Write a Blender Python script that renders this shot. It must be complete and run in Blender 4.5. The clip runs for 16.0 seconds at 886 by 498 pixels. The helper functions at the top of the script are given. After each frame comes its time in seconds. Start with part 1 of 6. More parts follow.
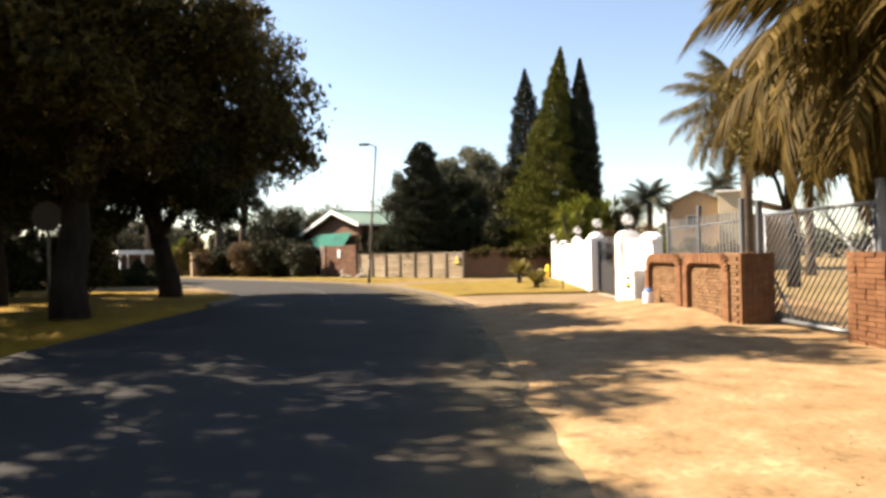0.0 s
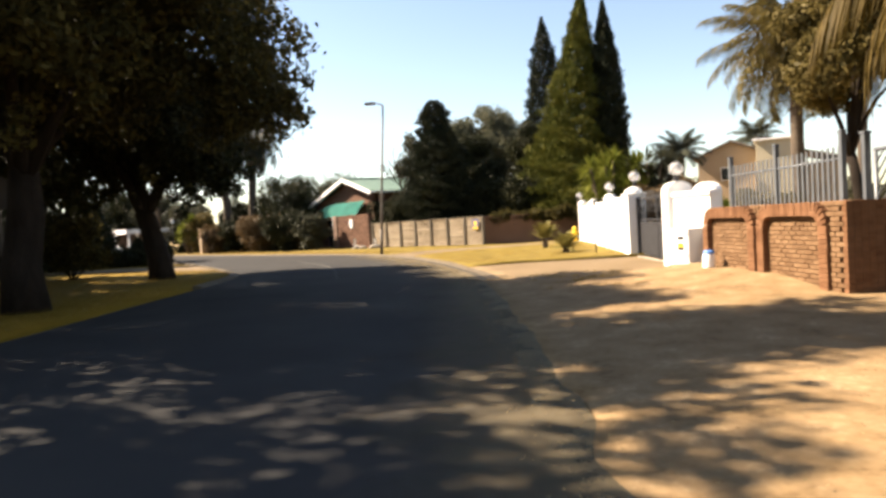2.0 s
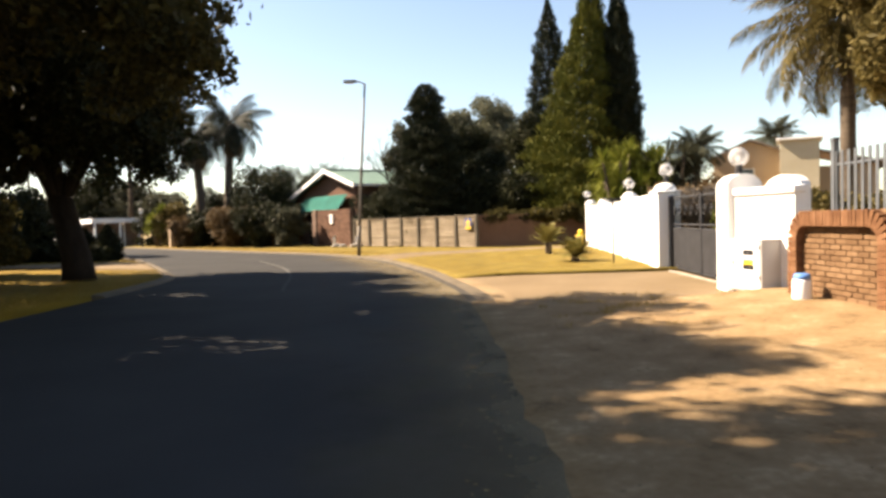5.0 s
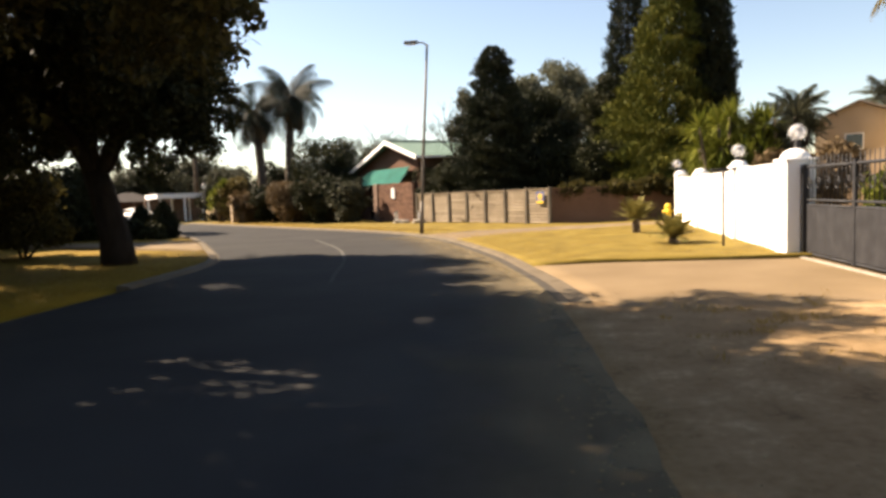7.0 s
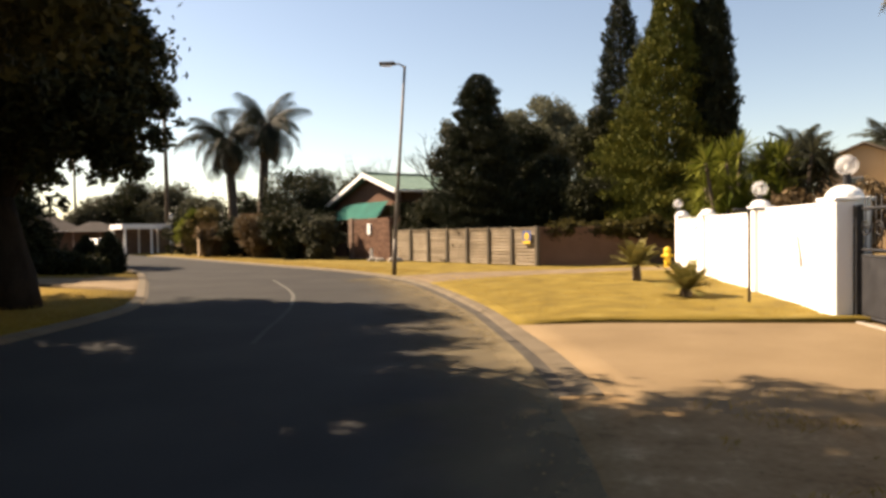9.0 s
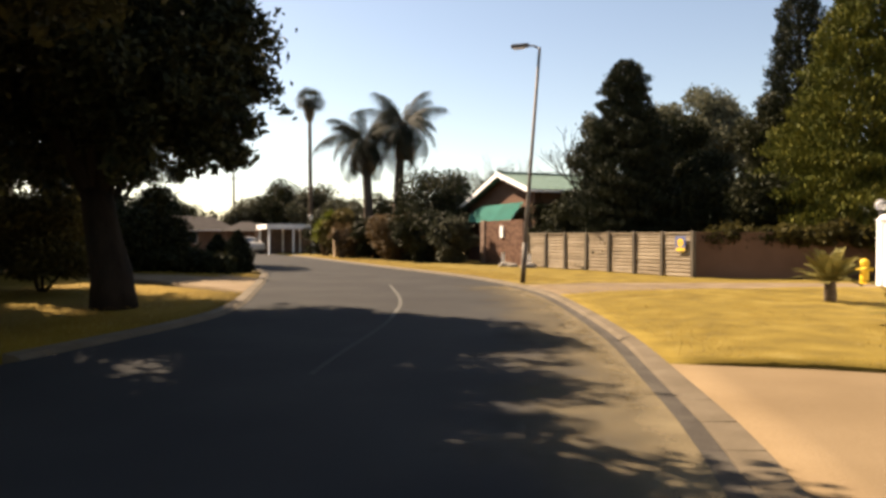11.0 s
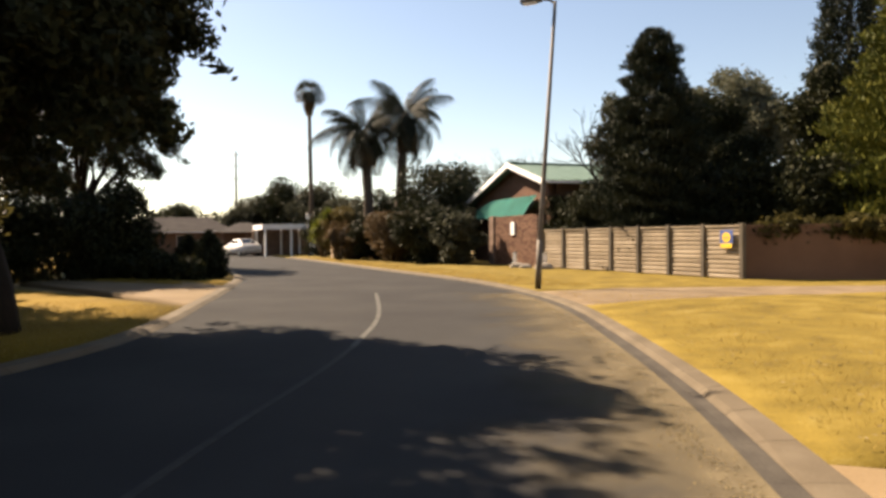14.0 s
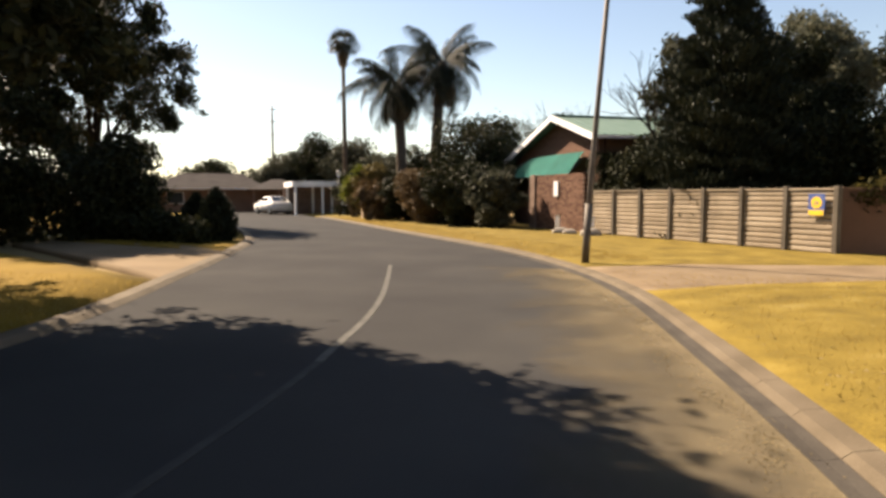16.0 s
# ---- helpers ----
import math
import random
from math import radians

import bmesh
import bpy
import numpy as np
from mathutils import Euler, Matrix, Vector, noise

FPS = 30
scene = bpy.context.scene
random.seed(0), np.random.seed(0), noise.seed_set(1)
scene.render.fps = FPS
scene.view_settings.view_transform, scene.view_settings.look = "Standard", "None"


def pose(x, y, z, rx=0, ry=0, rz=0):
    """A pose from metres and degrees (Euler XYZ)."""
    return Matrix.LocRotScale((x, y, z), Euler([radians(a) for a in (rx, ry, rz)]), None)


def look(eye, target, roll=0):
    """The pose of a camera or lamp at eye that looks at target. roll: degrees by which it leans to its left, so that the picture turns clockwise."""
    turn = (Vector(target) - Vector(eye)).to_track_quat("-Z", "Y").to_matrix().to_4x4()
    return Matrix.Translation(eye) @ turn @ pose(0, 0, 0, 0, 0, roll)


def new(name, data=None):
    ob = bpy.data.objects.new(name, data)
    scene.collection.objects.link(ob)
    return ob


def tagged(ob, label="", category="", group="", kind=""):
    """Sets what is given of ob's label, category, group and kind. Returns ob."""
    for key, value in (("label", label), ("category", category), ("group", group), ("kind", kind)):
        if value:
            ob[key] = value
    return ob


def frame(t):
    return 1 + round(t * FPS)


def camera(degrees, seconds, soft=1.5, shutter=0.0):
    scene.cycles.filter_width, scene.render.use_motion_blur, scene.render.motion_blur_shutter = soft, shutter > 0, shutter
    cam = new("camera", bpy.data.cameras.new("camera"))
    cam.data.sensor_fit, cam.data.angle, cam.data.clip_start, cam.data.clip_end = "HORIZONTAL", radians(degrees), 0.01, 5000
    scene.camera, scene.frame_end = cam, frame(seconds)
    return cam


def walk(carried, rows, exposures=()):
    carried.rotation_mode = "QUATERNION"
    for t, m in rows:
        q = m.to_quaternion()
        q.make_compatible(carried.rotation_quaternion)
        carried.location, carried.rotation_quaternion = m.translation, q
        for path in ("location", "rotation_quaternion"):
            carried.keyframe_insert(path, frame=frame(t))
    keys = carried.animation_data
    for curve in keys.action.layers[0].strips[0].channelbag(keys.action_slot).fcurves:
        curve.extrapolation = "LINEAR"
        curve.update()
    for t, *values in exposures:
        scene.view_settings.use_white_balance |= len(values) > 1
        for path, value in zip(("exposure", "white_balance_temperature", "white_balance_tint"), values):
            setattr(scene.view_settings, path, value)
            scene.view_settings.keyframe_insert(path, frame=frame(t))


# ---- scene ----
cam = camera(67.5, 16.0, soft=3.2)
PATH = [
    (0, (0.499, -1.703, 1.506), (0.482, 0.297, 1.526), -1.1),
    (0.5, (0.653, -0.888, 1.381), (0.543, 1.108, 1.381), 0.6),
    (1, (0.642, -0.091, 1.494), (0.607, 1.909, 1.48), -1.6),
    (1.5, (0.595, 0.443, 1.443), (0.479, 2.44, 1.442), 0.2),
    (2, (0.561, 1.147, 1.464), (0.481, 3.144, 1.386), -3.4),
    (2.5, (0.554, 1.636, 1.417), (0.303, 3.62, 1.391), -1.5),
    (3, (0.555, 2.363, 1.42), (0.492, 4.361, 1.343), -2.7),
    (3.5, (0.705, 3.224, 1.438), (0.603, 5.22, 1.375), 0.1),
    (4, (0.785, 4.011, 1.398), (0.693, 6.008, 1.36), -0.5),
    (6.5, (0.601, 7.676, 1.603), (0.511, 9.667, 1.433), -3.6),
    (7, (0.444, 8.194, 1.582), (0.184, 10.171, 1.42), -2.2),
    (7.5, (0.376, 8.995, 1.564), (0.327, 10.985, 1.372), -3.5),
    (8, (0.361, 9.664, 1.593), (0.21, 11.654, 1.468), -1.2),
    (8.5, (0.406, 10.336, 1.539), (0.402, 12.335, 1.488), -1.2),
    (9, (0.464, 11.138, 1.599), (0.249, 13.126, 1.546), -0.9),
    (9.5, (0.396, 11.761, 1.517), (0.097, 13.738, 1.489), -1.4),
    (10, (0.424, 12.457, 1.558), (-0.032, 14.404, 1.521), -2.0),
    (12.5, (0.068, 15.664, 1.507), (-0.639, 17.535, 1.479), 1.4),
    (13, (-0.164, 16.227, 1.488), (-0.715, 18.15, 1.465), 0.9),
    (13.5, (-0.328, 16.878, 1.496), (-1.001, 18.761, 1.472), 1.6),
    (14, (-0.41, 17.609, 1.472), (-1.079, 19.494, 1.434), -0.7),
    (14.5, (-0.65, 18.319, 1.462), (-1.371, 20.185, 1.428), -1.2),
    (15, (-0.692, 18.946, 1.472), (-1.472, 20.786, 1.395), 0.2),
    (15.5, (-0.944, 19.742, 1.518), (-1.631, 21.616, 1.379), -1.7),
    (16, (-1.09, 20.46, 1.544), (-1.875, 22.293, 1.382), -0.1),
]
walk(cam, [(t, look(eye, target, roll)) for t, eye, target, roll in PATH], [(0, 2.27, 7300, 13), (4, 2.23, 7450, 13), (7, 2.05, 7600, 14), (9, 1.83, 8050, 15), (13, 1.88, 7950, 15), (16, 1.81, 7550, 15)])

# ---------------------------------------------------------------- light
SUN_DIR = Vector((-0.93, 0.30, 0.0)).normalized()
SUN_ELEV = radians(43)
to_sun = Vector((SUN_DIR.x * math.cos(SUN_ELEV), SUN_DIR.y * math.cos(SUN_ELEV), math.sin(SUN_ELEV)))
world = bpy.data.worlds.new("sky")
scene.world = world
world.use_nodes = True
wn = world.node_tree.nodes
sky = wn.new("ShaderNodeTexSky")
sky.sky_type = "NISHITA"
sky.sun_disc = False
sky.sun_elevation = SUN_ELEV
sky.sun_rotation = math.atan2(to_sun.x, to_sun.y)
sky.air_density, sky.dust_density, sky.ozone_density = 1.0, 0.4, 1.0
wn["Background"].inputs["Strength"].default_value = 0.053
world.node_tree.links.new(sky.outputs[0], wn["Background"].inputs["Color"])
sun_data = bpy.data.lights.new("sun", "SUN")
sun_data.energy, sun_data.angle, sun_data.color = 4.7, radians(0.6), (1.0, 0.89, 0.75)
sun = new("sun", sun_data)
sun.matrix_world = look(tuple(to_sun * 60), (0, 0, 0))


# ---------------------------------------------------------------- materials
def ramp_mat(name, cols, scale=3.0, rough=0.9, bump=0.3, fine=60.0, spec=0.3, metal=0.0, island=0.0, objrand=0.0, stretch=(1, 1, 1)):
    """Noise at two scales between colours, with fine relief."""
    m = bpy.data.materials.new(name)
    m.use_nodes = True
    nt = m.node_tree
    n, l = nt.nodes, nt.links
    b = n["Principled BSDF"]
    tc = n.new("ShaderNodeTexCoord")
    mp = n.new("ShaderNodeMapping")
    mp.inputs["Scale"].default_value = stretch
    geo = n.new("ShaderNodeNewGeometry")
    l.new(geo.outputs["Position"], mp.inputs["Vector"])
    big = n.new("ShaderNodeTexNoise")
    big.inputs["Scale"].default_value, big.inputs["Detail"].default_value = scale, 6
    l.new(mp.outputs[0], big.inputs["Vector"])
    small = n.new("ShaderNodeTexNoise")
    small.inputs["Scale"].default_value, small.inputs["Detail"].default_value = fine, 4
    l.new(mp.outputs[0], small.inputs["Vector"])
    mix = n.new("ShaderNodeMath")
    mix.operation = "MULTIPLY_ADD"
    mix.inputs[1].default_value = 0.65
    l.new(big.outputs[0], mix.inputs[0])
    sm = n.new("ShaderNodeMath")
    sm.operation = "MULTIPLY"
    sm.inputs[1].default_value = 0.35
    l.new(small.outputs[0], sm.inputs[0])
    l.new(sm.outputs[0], mix.inputs[2])
    fac = mix.outputs[0]
    for amount, sock in ((island, geo.outputs["Random Per Island"]), (objrand, None)):
        if amount:
            if sock is None:
                sock = n.new("ShaderNodeObjectInfo").outputs["Random"]
            a = n.new("ShaderNodeMath")
            a.operation = "MULTIPLY_ADD"
            a.inputs[1].default_value = amount
            l.new(sock, a.inputs[0])
            s = n.new("ShaderNodeMath")
            s.operation = "SUBTRACT"
            s.inputs[1].default_value = amount / 2
            l.new(fac, s.inputs[0])
            l.new(s.outputs[0], a.inputs[2])
            fac = a.outputs[0]
    cr = n.new("ShaderNodeValToRGB")
    e = cr.color_ramp.elements
    lo, hi = 0.3, 0.7
    e[0].position, e[0].color = lo, (*cols[0], 1)
    e[1].position, e[1].color = hi, (*cols[-1], 1)
    for i, c in enumerate(cols[1:-1]):
        el = e.new(lo + (hi - lo) * (i + 1) / (len(cols) - 1))
        el.color = (*c, 1)
    l.new(fac, cr.inputs[0])
    l.new(cr.outputs[0], b.inputs["Base Color"])
    b.inputs["Roughness"].default_value = rough
    b.inputs["Specular IOR Level"].default_value = spec
    b.inputs["Metallic"].default_value = metal
    if bump:
        bp = n.new("ShaderNodeBump")
        bp.inputs["Strength"].default_value = bump
        bp.inputs["Distance"].default_value = 0.02
        l.new(mix.outputs[0], bp.inputs["Height"])
        l.new(bp.outputs[0], b.inputs["Normal"])
    return m


def leaf_mat(name, cols, glow=0.35, rough=0.6):
    """Leaves: varied colour per leaf, some light passing through."""
    m = bpy.data.materials.new(name)
    m.use_nodes = True
    n, l = m.node_tree.nodes, m.node_tree.links
    b = n["Principled BSDF"]
    geo = n.new("ShaderNodeNewGeometry")
    big = n.new("ShaderNodeTexNoise")
    big.inputs["Scale"].default_value = 0.7
    l.new(geo.outputs["Position"], big.inputs["Vector"])
    a = n.new("ShaderNodeMath")
    a.operation = "MULTIPLY_ADD"
    a.inputs[1].default_value = 0.5
    l.new(geo.outputs["Random Per Island"], a.inputs[0])
    h = n.new("ShaderNodeMath")
    h.operation = "MULTIPLY"
    h.inputs[1].default_value = 0.5
    l.new(big.outputs[0], h.inputs[0])
    l.new(h.outputs[0], a.inputs[2])
    cr = n.new("ShaderNodeValToRGB")
    e = cr.color_ramp.elements
    e[0].position, e[0].color = 0.2, (*cols[0], 1)
    e[1].position, e[1].color = 0.8, (*cols[-1], 1)
    for i, c in enumerate(cols[1:-1]):
        e.new(0.2 + 0.6 * (i + 1) / (len(cols) - 1)).color = (*c, 1)
    l.new(a.outputs[0], cr.inputs[0])
    l.new(cr.outputs[0], b.inputs["Base Color"])
    b.inputs["Roughness"].default_value = rough
    b.inputs["Specular IOR Level"].default_value = 0.08
    tr = n.new("ShaderNodeBsdfTranslucent")
    l.new(cr.outputs[0], tr.inputs["Color"])
    mx = n.new("ShaderNodeMixShader")
    mx.inputs[0].default_value = glow
    l.new(b.outputs[0], mx.inputs[1])
    l.new(tr.outputs[0], mx.inputs[2])
    l.new(mx.outputs[0], n["Material Output"].inputs["Surface"])
    return m


def globe_mat(name):
    """A thin clear plastic shell: mostly see-through, a little milky, glossy."""
    m = bpy.data.materials.new(name)
    m.use_nodes = True
    n, l = m.node_tree.nodes, m.node_tree.links
    b = n["Principled BSDF"]
    b.inputs["Base Color"].default_value = (0.75, 0.76, 0.78, 1)
    b.inputs["Roughness"].default_value = 0.08
    tr = n.new("ShaderNodeBsdfTransparent")
    mx = n.new("ShaderNodeMixShader")
    mx.inputs[0].default_value = 0.32
    l.new(tr.outputs[0], mx.inputs[1])
    l.new(b.outputs[0], mx.inputs[2])
    l.new(mx.outputs[0], n["Material Output"].inputs["Surface"])
    return m


ASPHALT = ramp_mat("asphalt", [(0.026, 0.025, 0.025), (0.034, 0.033, 0.032), (0.045, 0.043, 0.040)], 0.5, 0.95, 0.35, 90, 0.07)
DIRT = ramp_mat("sandy_dirt", [(0.097, 0.062, 0.030), (0.179, 0.116, 0.058), (0.218, 0.146, 0.078), (0.310, 0.225, 0.130)], 2.0, 0.95, 1.0, 14, 0.1)
PAVING = ramp_mat("driveway_screed", [(0.115, 0.079, 0.043), (0.145, 0.102, 0.057), (0.18, 0.129, 0.075)], 0.6, 0.9, 0.25, 50, 0.15)
TRACK = ramp_mat("packed_track_earth", [(0.10, 0.072, 0.046), (0.145, 0.107, 0.068), (0.19, 0.143, 0.095)], 1.2, 0.95, 0.6, 25, 0.1)
DRYGRASS = ramp_mat("dry_grass_ground", [(0.070, 0.048, 0.013), (0.119, 0.084, 0.018), (0.156, 0.110, 0.023), (0.214, 0.165, 0.054)], 1.4, 0.95, 0.7, 38, 0.1)
DRYBLADE = leaf_mat("dry_grass_blades", [(0.20, 0.135, 0.035), (0.25, 0.17, 0.048), (0.30, 0.21, 0.07)], 0.6, 0.8)
GREENGRASS = ramp_mat("left_lawn", [(0.11, 0.066, 0.007), (0.155, 0.096, 0.010), (0.19, 0.122, 0.016)], 0.7, 0.95, 0.6, 30, 0.1)
EARTH = ramp_mat("open_ground", [(0.13, 0.095, 0.045), (0.18, 0.13, 0.06), (0.22, 0.16, 0.08)], 0.15, 0.95, 0.3, 12, 0.1)
DUST = ramp_mat("blown_dust", [(0.085, 0.069, 0.043), (0.128, 0.101, 0.061), (0.178, 0.143, 0.085)], 1.6, 0.9, 0.3, 40, 0.1)
dn, dl = DUST.node_tree.nodes, DUST.node_tree.links
d_at = dn.new("ShaderNodeAttribute")
d_at.attribute_name = "fade"
d_geo = dn.new("ShaderNodeNewGeometry")
d_noise = dn.new("ShaderNodeTexNoise")
d_noise.inputs["Scale"].default_value, d_noise.inputs["Detail"].default_value, d_noise.inputs["Roughness"].default_value = 1.1, 8, 0.65
dl.new(d_geo.outputs["Position"], d_noise.inputs["Vector"])
d_sum = dn.new("ShaderNodeMath")
d_sum.operation = "ADD"
dl.new(d_at.outputs["Fac"], d_sum.inputs[0])
dl.new(d_noise.outputs[0], d_sum.inputs[1])
d_map = dn.new("ShaderNodeMapRange")
d_map.inputs["From Min"].default_value, d_map.inputs["From Max"].default_value = 0.72, 1.45
d_map.inputs["To Max"].default_value = 0.9
dl.new(d_sum.outputs[0], d_map.inputs["Value"])
dl.new(d_map.outputs[0], dn["Principled BSDF"].inputs["Alpha"])
CHANNEL = ramp_mat("stained_channel_concrete", [(0.036, 0.031, 0.026), (0.055, 0.048, 0.040), (0.080, 0.070, 0.056)], 2.2, 0.95, 0.5, 60, 0.1)
CONCRETE = ramp_mat("kerb_concrete", [(0.070, 0.055, 0.035), (0.098, 0.076, 0.050), (0.129, 0.103, 0.070)], 2.0, 0.9, 0.4, 70, 0.2)
PRECAST = ramp_mat("precast_concrete", [(0.19, 0.15, 0.105), (0.27, 0.216, 0.152), (0.34, 0.28, 0.205)], 1.6, 0.9, 0.35, 60, 0.2, objrand=0.25)
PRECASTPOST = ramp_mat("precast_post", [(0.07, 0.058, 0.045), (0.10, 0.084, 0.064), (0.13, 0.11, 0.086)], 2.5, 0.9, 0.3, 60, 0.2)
WHITE = ramp_mat("white_painted_plaster", [(0.74, 0.73, 0.72), (0.80, 0.79, 0.78), (0.84, 0.83, 0.82)], 0.9, 0.75, 0.12, 40, 0.3)
BRICK = ramp_mat("rust_brick", [(0.090, 0.040, 0.019), (0.131, 0.062, 0.030), (0.172, 0.086, 0.045)], 6.0, 0.9, 0.4, 90, 0.15, objrand=0.28, island=0.2)
FIELDBRICK = ramp_mat("tan_field_brick", [(0.102, 0.056, 0.028), (0.143, 0.082, 0.043), (0.184, 0.111, 0.061)], 6.0, 0.9, 0.4, 90, 0.15, objrand=0.3)
MORTAR = ramp_mat("brick_mortar", [(0.111, 0.055, 0.029), (0.150, 0.078, 0.043), (0.189, 0.104, 0.060)], 5.0, 0.95, 0.5, 80, 0.1)
HOUSEBRICK = ramp_mat("house_face_brick", [(0.075, 0.038, 0.026), (0.12, 0.064, 0.043), (0.165, 0.094, 0.064)], 7.0, 0.9, 0.4, 80, 0.15, island=0.5)
BROWNWALL = ramp_mat("brown_plaster_wall", [(0.096, 0.056, 0.039), (0.128, 0.076, 0.053), (0.160, 0.099, 0.068)], 1.0, 0.9, 0.3, 40, 0.15)
STEEL = ramp_mat("grey_painted_steel", [(0.093, 0.103, 0.112), (0.117, 0.127, 0.139), (0.137, 0.146, 0.158)], 4.0, 0.45, 0.05, 60, 0.5, metal=0.35)
POLE = ramp_mat("galvanised_pole", [(0.070, 0.056, 0.045), (0.098, 0.081, 0.066), (0.126, 0.105, 0.087)], 3.0, 0.65, 0.1, 50, 0.3, metal=0.2)
DARKIRON = ramp_mat("dark_gate_iron", [(0.014, 0.014, 0.016), (0.022, 0.022, 0.025), (0.034, 0.034, 0.037)], 4.0, 0.6, 0.1, 50, 0.3, metal=0.1)
BARK = ramp_mat("dark_bark", [(0.010, 0.007, 0.005), (0.017, 0.013, 0.010), (0.027, 0.020, 0.016)], 4.0, 0.95, 0.9, 25, 0.1, stretch=(1, 1, 0.3))
PALMBARK = ramp_mat("palm_trunk", [(0.055, 0.042, 0.032), (0.09, 0.07, 0.053), (0.13, 0.105, 0.08)], 3.0, 0.95, 0.7, 18, 0.1, stretch=(0.5, 0.5, 3))
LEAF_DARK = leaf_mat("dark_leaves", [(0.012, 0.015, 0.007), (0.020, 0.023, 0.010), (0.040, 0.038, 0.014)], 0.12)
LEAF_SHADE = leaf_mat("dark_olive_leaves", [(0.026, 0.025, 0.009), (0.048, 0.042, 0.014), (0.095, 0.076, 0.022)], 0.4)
LEAF_FARPALM = leaf_mat("far_palm_leaflets", [(0.015, 0.018, 0.013), (0.025, 0.028, 0.019), (0.042, 0.043, 0.029)], 0.16)
LEAF_OLIVE = leaf_mat("olive_leaves", [(0.06, 0.048, 0.016), (0.10, 0.078, 0.025), (0.15, 0.115, 0.042)], 0.3)
LEAF_CONIFER = leaf_mat("conifer_sprays", [(0.037, 0.046, 0.012), (0.074, 0.080, 0.015), (0.128, 0.119, 0.022)], 0.08)
LEAF_CYPDARK = leaf_mat("dark_cypress_sprays", [(0.012, 0.016, 0.010), (0.019, 0.023, 0.013), (0.030, 0.033, 0.018)], 0.06)
LEAF_GREY = leaf_mat("grey_green_leaves", [(0.035, 0.038, 0.024), (0.052, 0.054, 0.034), (0.078, 0.075, 0.048)], 0.2)
LEAF_WEEP = leaf_mat("pale_weeping_leaves", [(0.06, 0.064, 0.042), (0.09, 0.092, 0.06), (0.13, 0.125, 0.085)], 0.35)
LEAF_YUCCA = leaf_mat("bright_blades", [(0.06, 0.08, 0.012), (0.11, 0.125, 0.02), (0.17, 0.175, 0.035)], 0.3)
LEAF_PALM = leaf_mat("palm_leaflets", [(0.031, 0.035, 0.023), (0.050, 0.054, 0.036), (0.080, 0.080, 0.053)], 0.2)
LEAF_PALMDRY = leaf_mat("sunlit_palm_leaflets", [(0.038, 0.028, 0.006), (0.069, 0.047, 0.011), (0.109, 0.075, 0.020)], 0.3)
LEAF_CYCAD = leaf_mat("cycad_leaflets", [(0.087, 0.082, 0.024), (0.139, 0.119, 0.035), (0.231, 0.173, 0.053)], 0.2)
LEAF_LITTER = leaf_mat("pale_leaf_litter", [(0.10, 0.075, 0.038), (0.17, 0.13, 0.065), (0.25, 0.195, 0.10)], 0.2)
LEAF_DRY = leaf_mat("brown_dry_leaves", [(0.065, 0.045, 0.024), (0.10, 0.068, 0.036), (0.14, 0.095, 0.05)], 0.2)
TEAL = ramp_mat("teal_canvas", [(0.010, 0.13, 0.105), (0.014, 0.165, 0.135), (0.02, 0.20, 0.165)], 1.0, 0.8, 0.1, 60, 0.2)
GREENROOF = ramp_mat("green_roof_sheet", [(0.075, 0.135, 0.11), (0.10, 0.165, 0.135), (0.125, 0.19, 0.16)], 1.2, 0.6, 0.1, 30, 0.4)
GREYROOF = ramp_mat("grey_roof_sheet", [(0.035, 0.031, 0.030), (0.048, 0.043, 0.041), (0.062, 0.055, 0.052)], 1.2, 0.95, 0.2, 30, 0.03)
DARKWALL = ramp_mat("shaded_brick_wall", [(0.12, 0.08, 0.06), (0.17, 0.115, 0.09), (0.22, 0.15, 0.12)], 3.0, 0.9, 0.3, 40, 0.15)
TANWALL = ramp_mat("tan_plaster", [(0.32, 0.235, 0.155), (0.37, 0.275, 0.185), (0.41, 0.31, 0.215)], 0.8, 0.9, 0.1, 40, 0.15)
CREAM = ramp_mat("cream_plaster", [(0.46, 0.39, 0.27), (0.52, 0.45, 0.32), (0.56, 0.49, 0.36)], 0.8, 0.9, 0.1, 40, 0.15)
TILEROOF = ramp_mat("weathered_tile_roof", [(0.13, 0.10, 0.08), (0.17, 0.135, 0.11), (0.21, 0.17, 0.14)], 2.0, 0.9, 0.3, 30, 0.15)
YELLOW = ramp_mat("yellow_paint", [(0.62, 0.38, 0.02), (0.72, 0.46, 0.03), (0.78, 0.52, 0.05)], 3.0, 0.6, 0.1, 50, 0.4)
BLUE = ramp_mat("blue_paint", [(0.03, 0.06, 0.20), (0.04, 0.08, 0.26), (0.06, 0.11, 0.32)], 3.0, 0.6, 0.05, 50, 0.4)
BLUELID = ramp_mat("blue_plastic", [(0.06, 0.16, 0.42), (0.08, 0.20, 0.50), (0.10, 0.24, 0.55)], 3.0, 0.5, 0.05, 50, 0.4)
WHITEMETAL = ramp_mat("white_enamel", [(0.70, 0.70, 0.70), (0.76, 0.76, 0.76), (0.80, 0.80, 0.80)], 2.0, 0.45, 0.05, 50, 0.4)
GREYBOX = ramp_mat("grey_enamel", [(0.42, 0.40, 0.38), (0.50, 0.48, 0.46), (0.56, 0.54, 0.52)], 2.0, 0.6, 0.05, 50, 0.4)
ROADPAINT = ramp_mat("worn_road_paint", [(0.040, 0.039, 0.035), (0.062, 0.059, 0.051), (0.097, 0.091, 0.079)], 5.0, 0.85, 0.3, 60, 0.2)
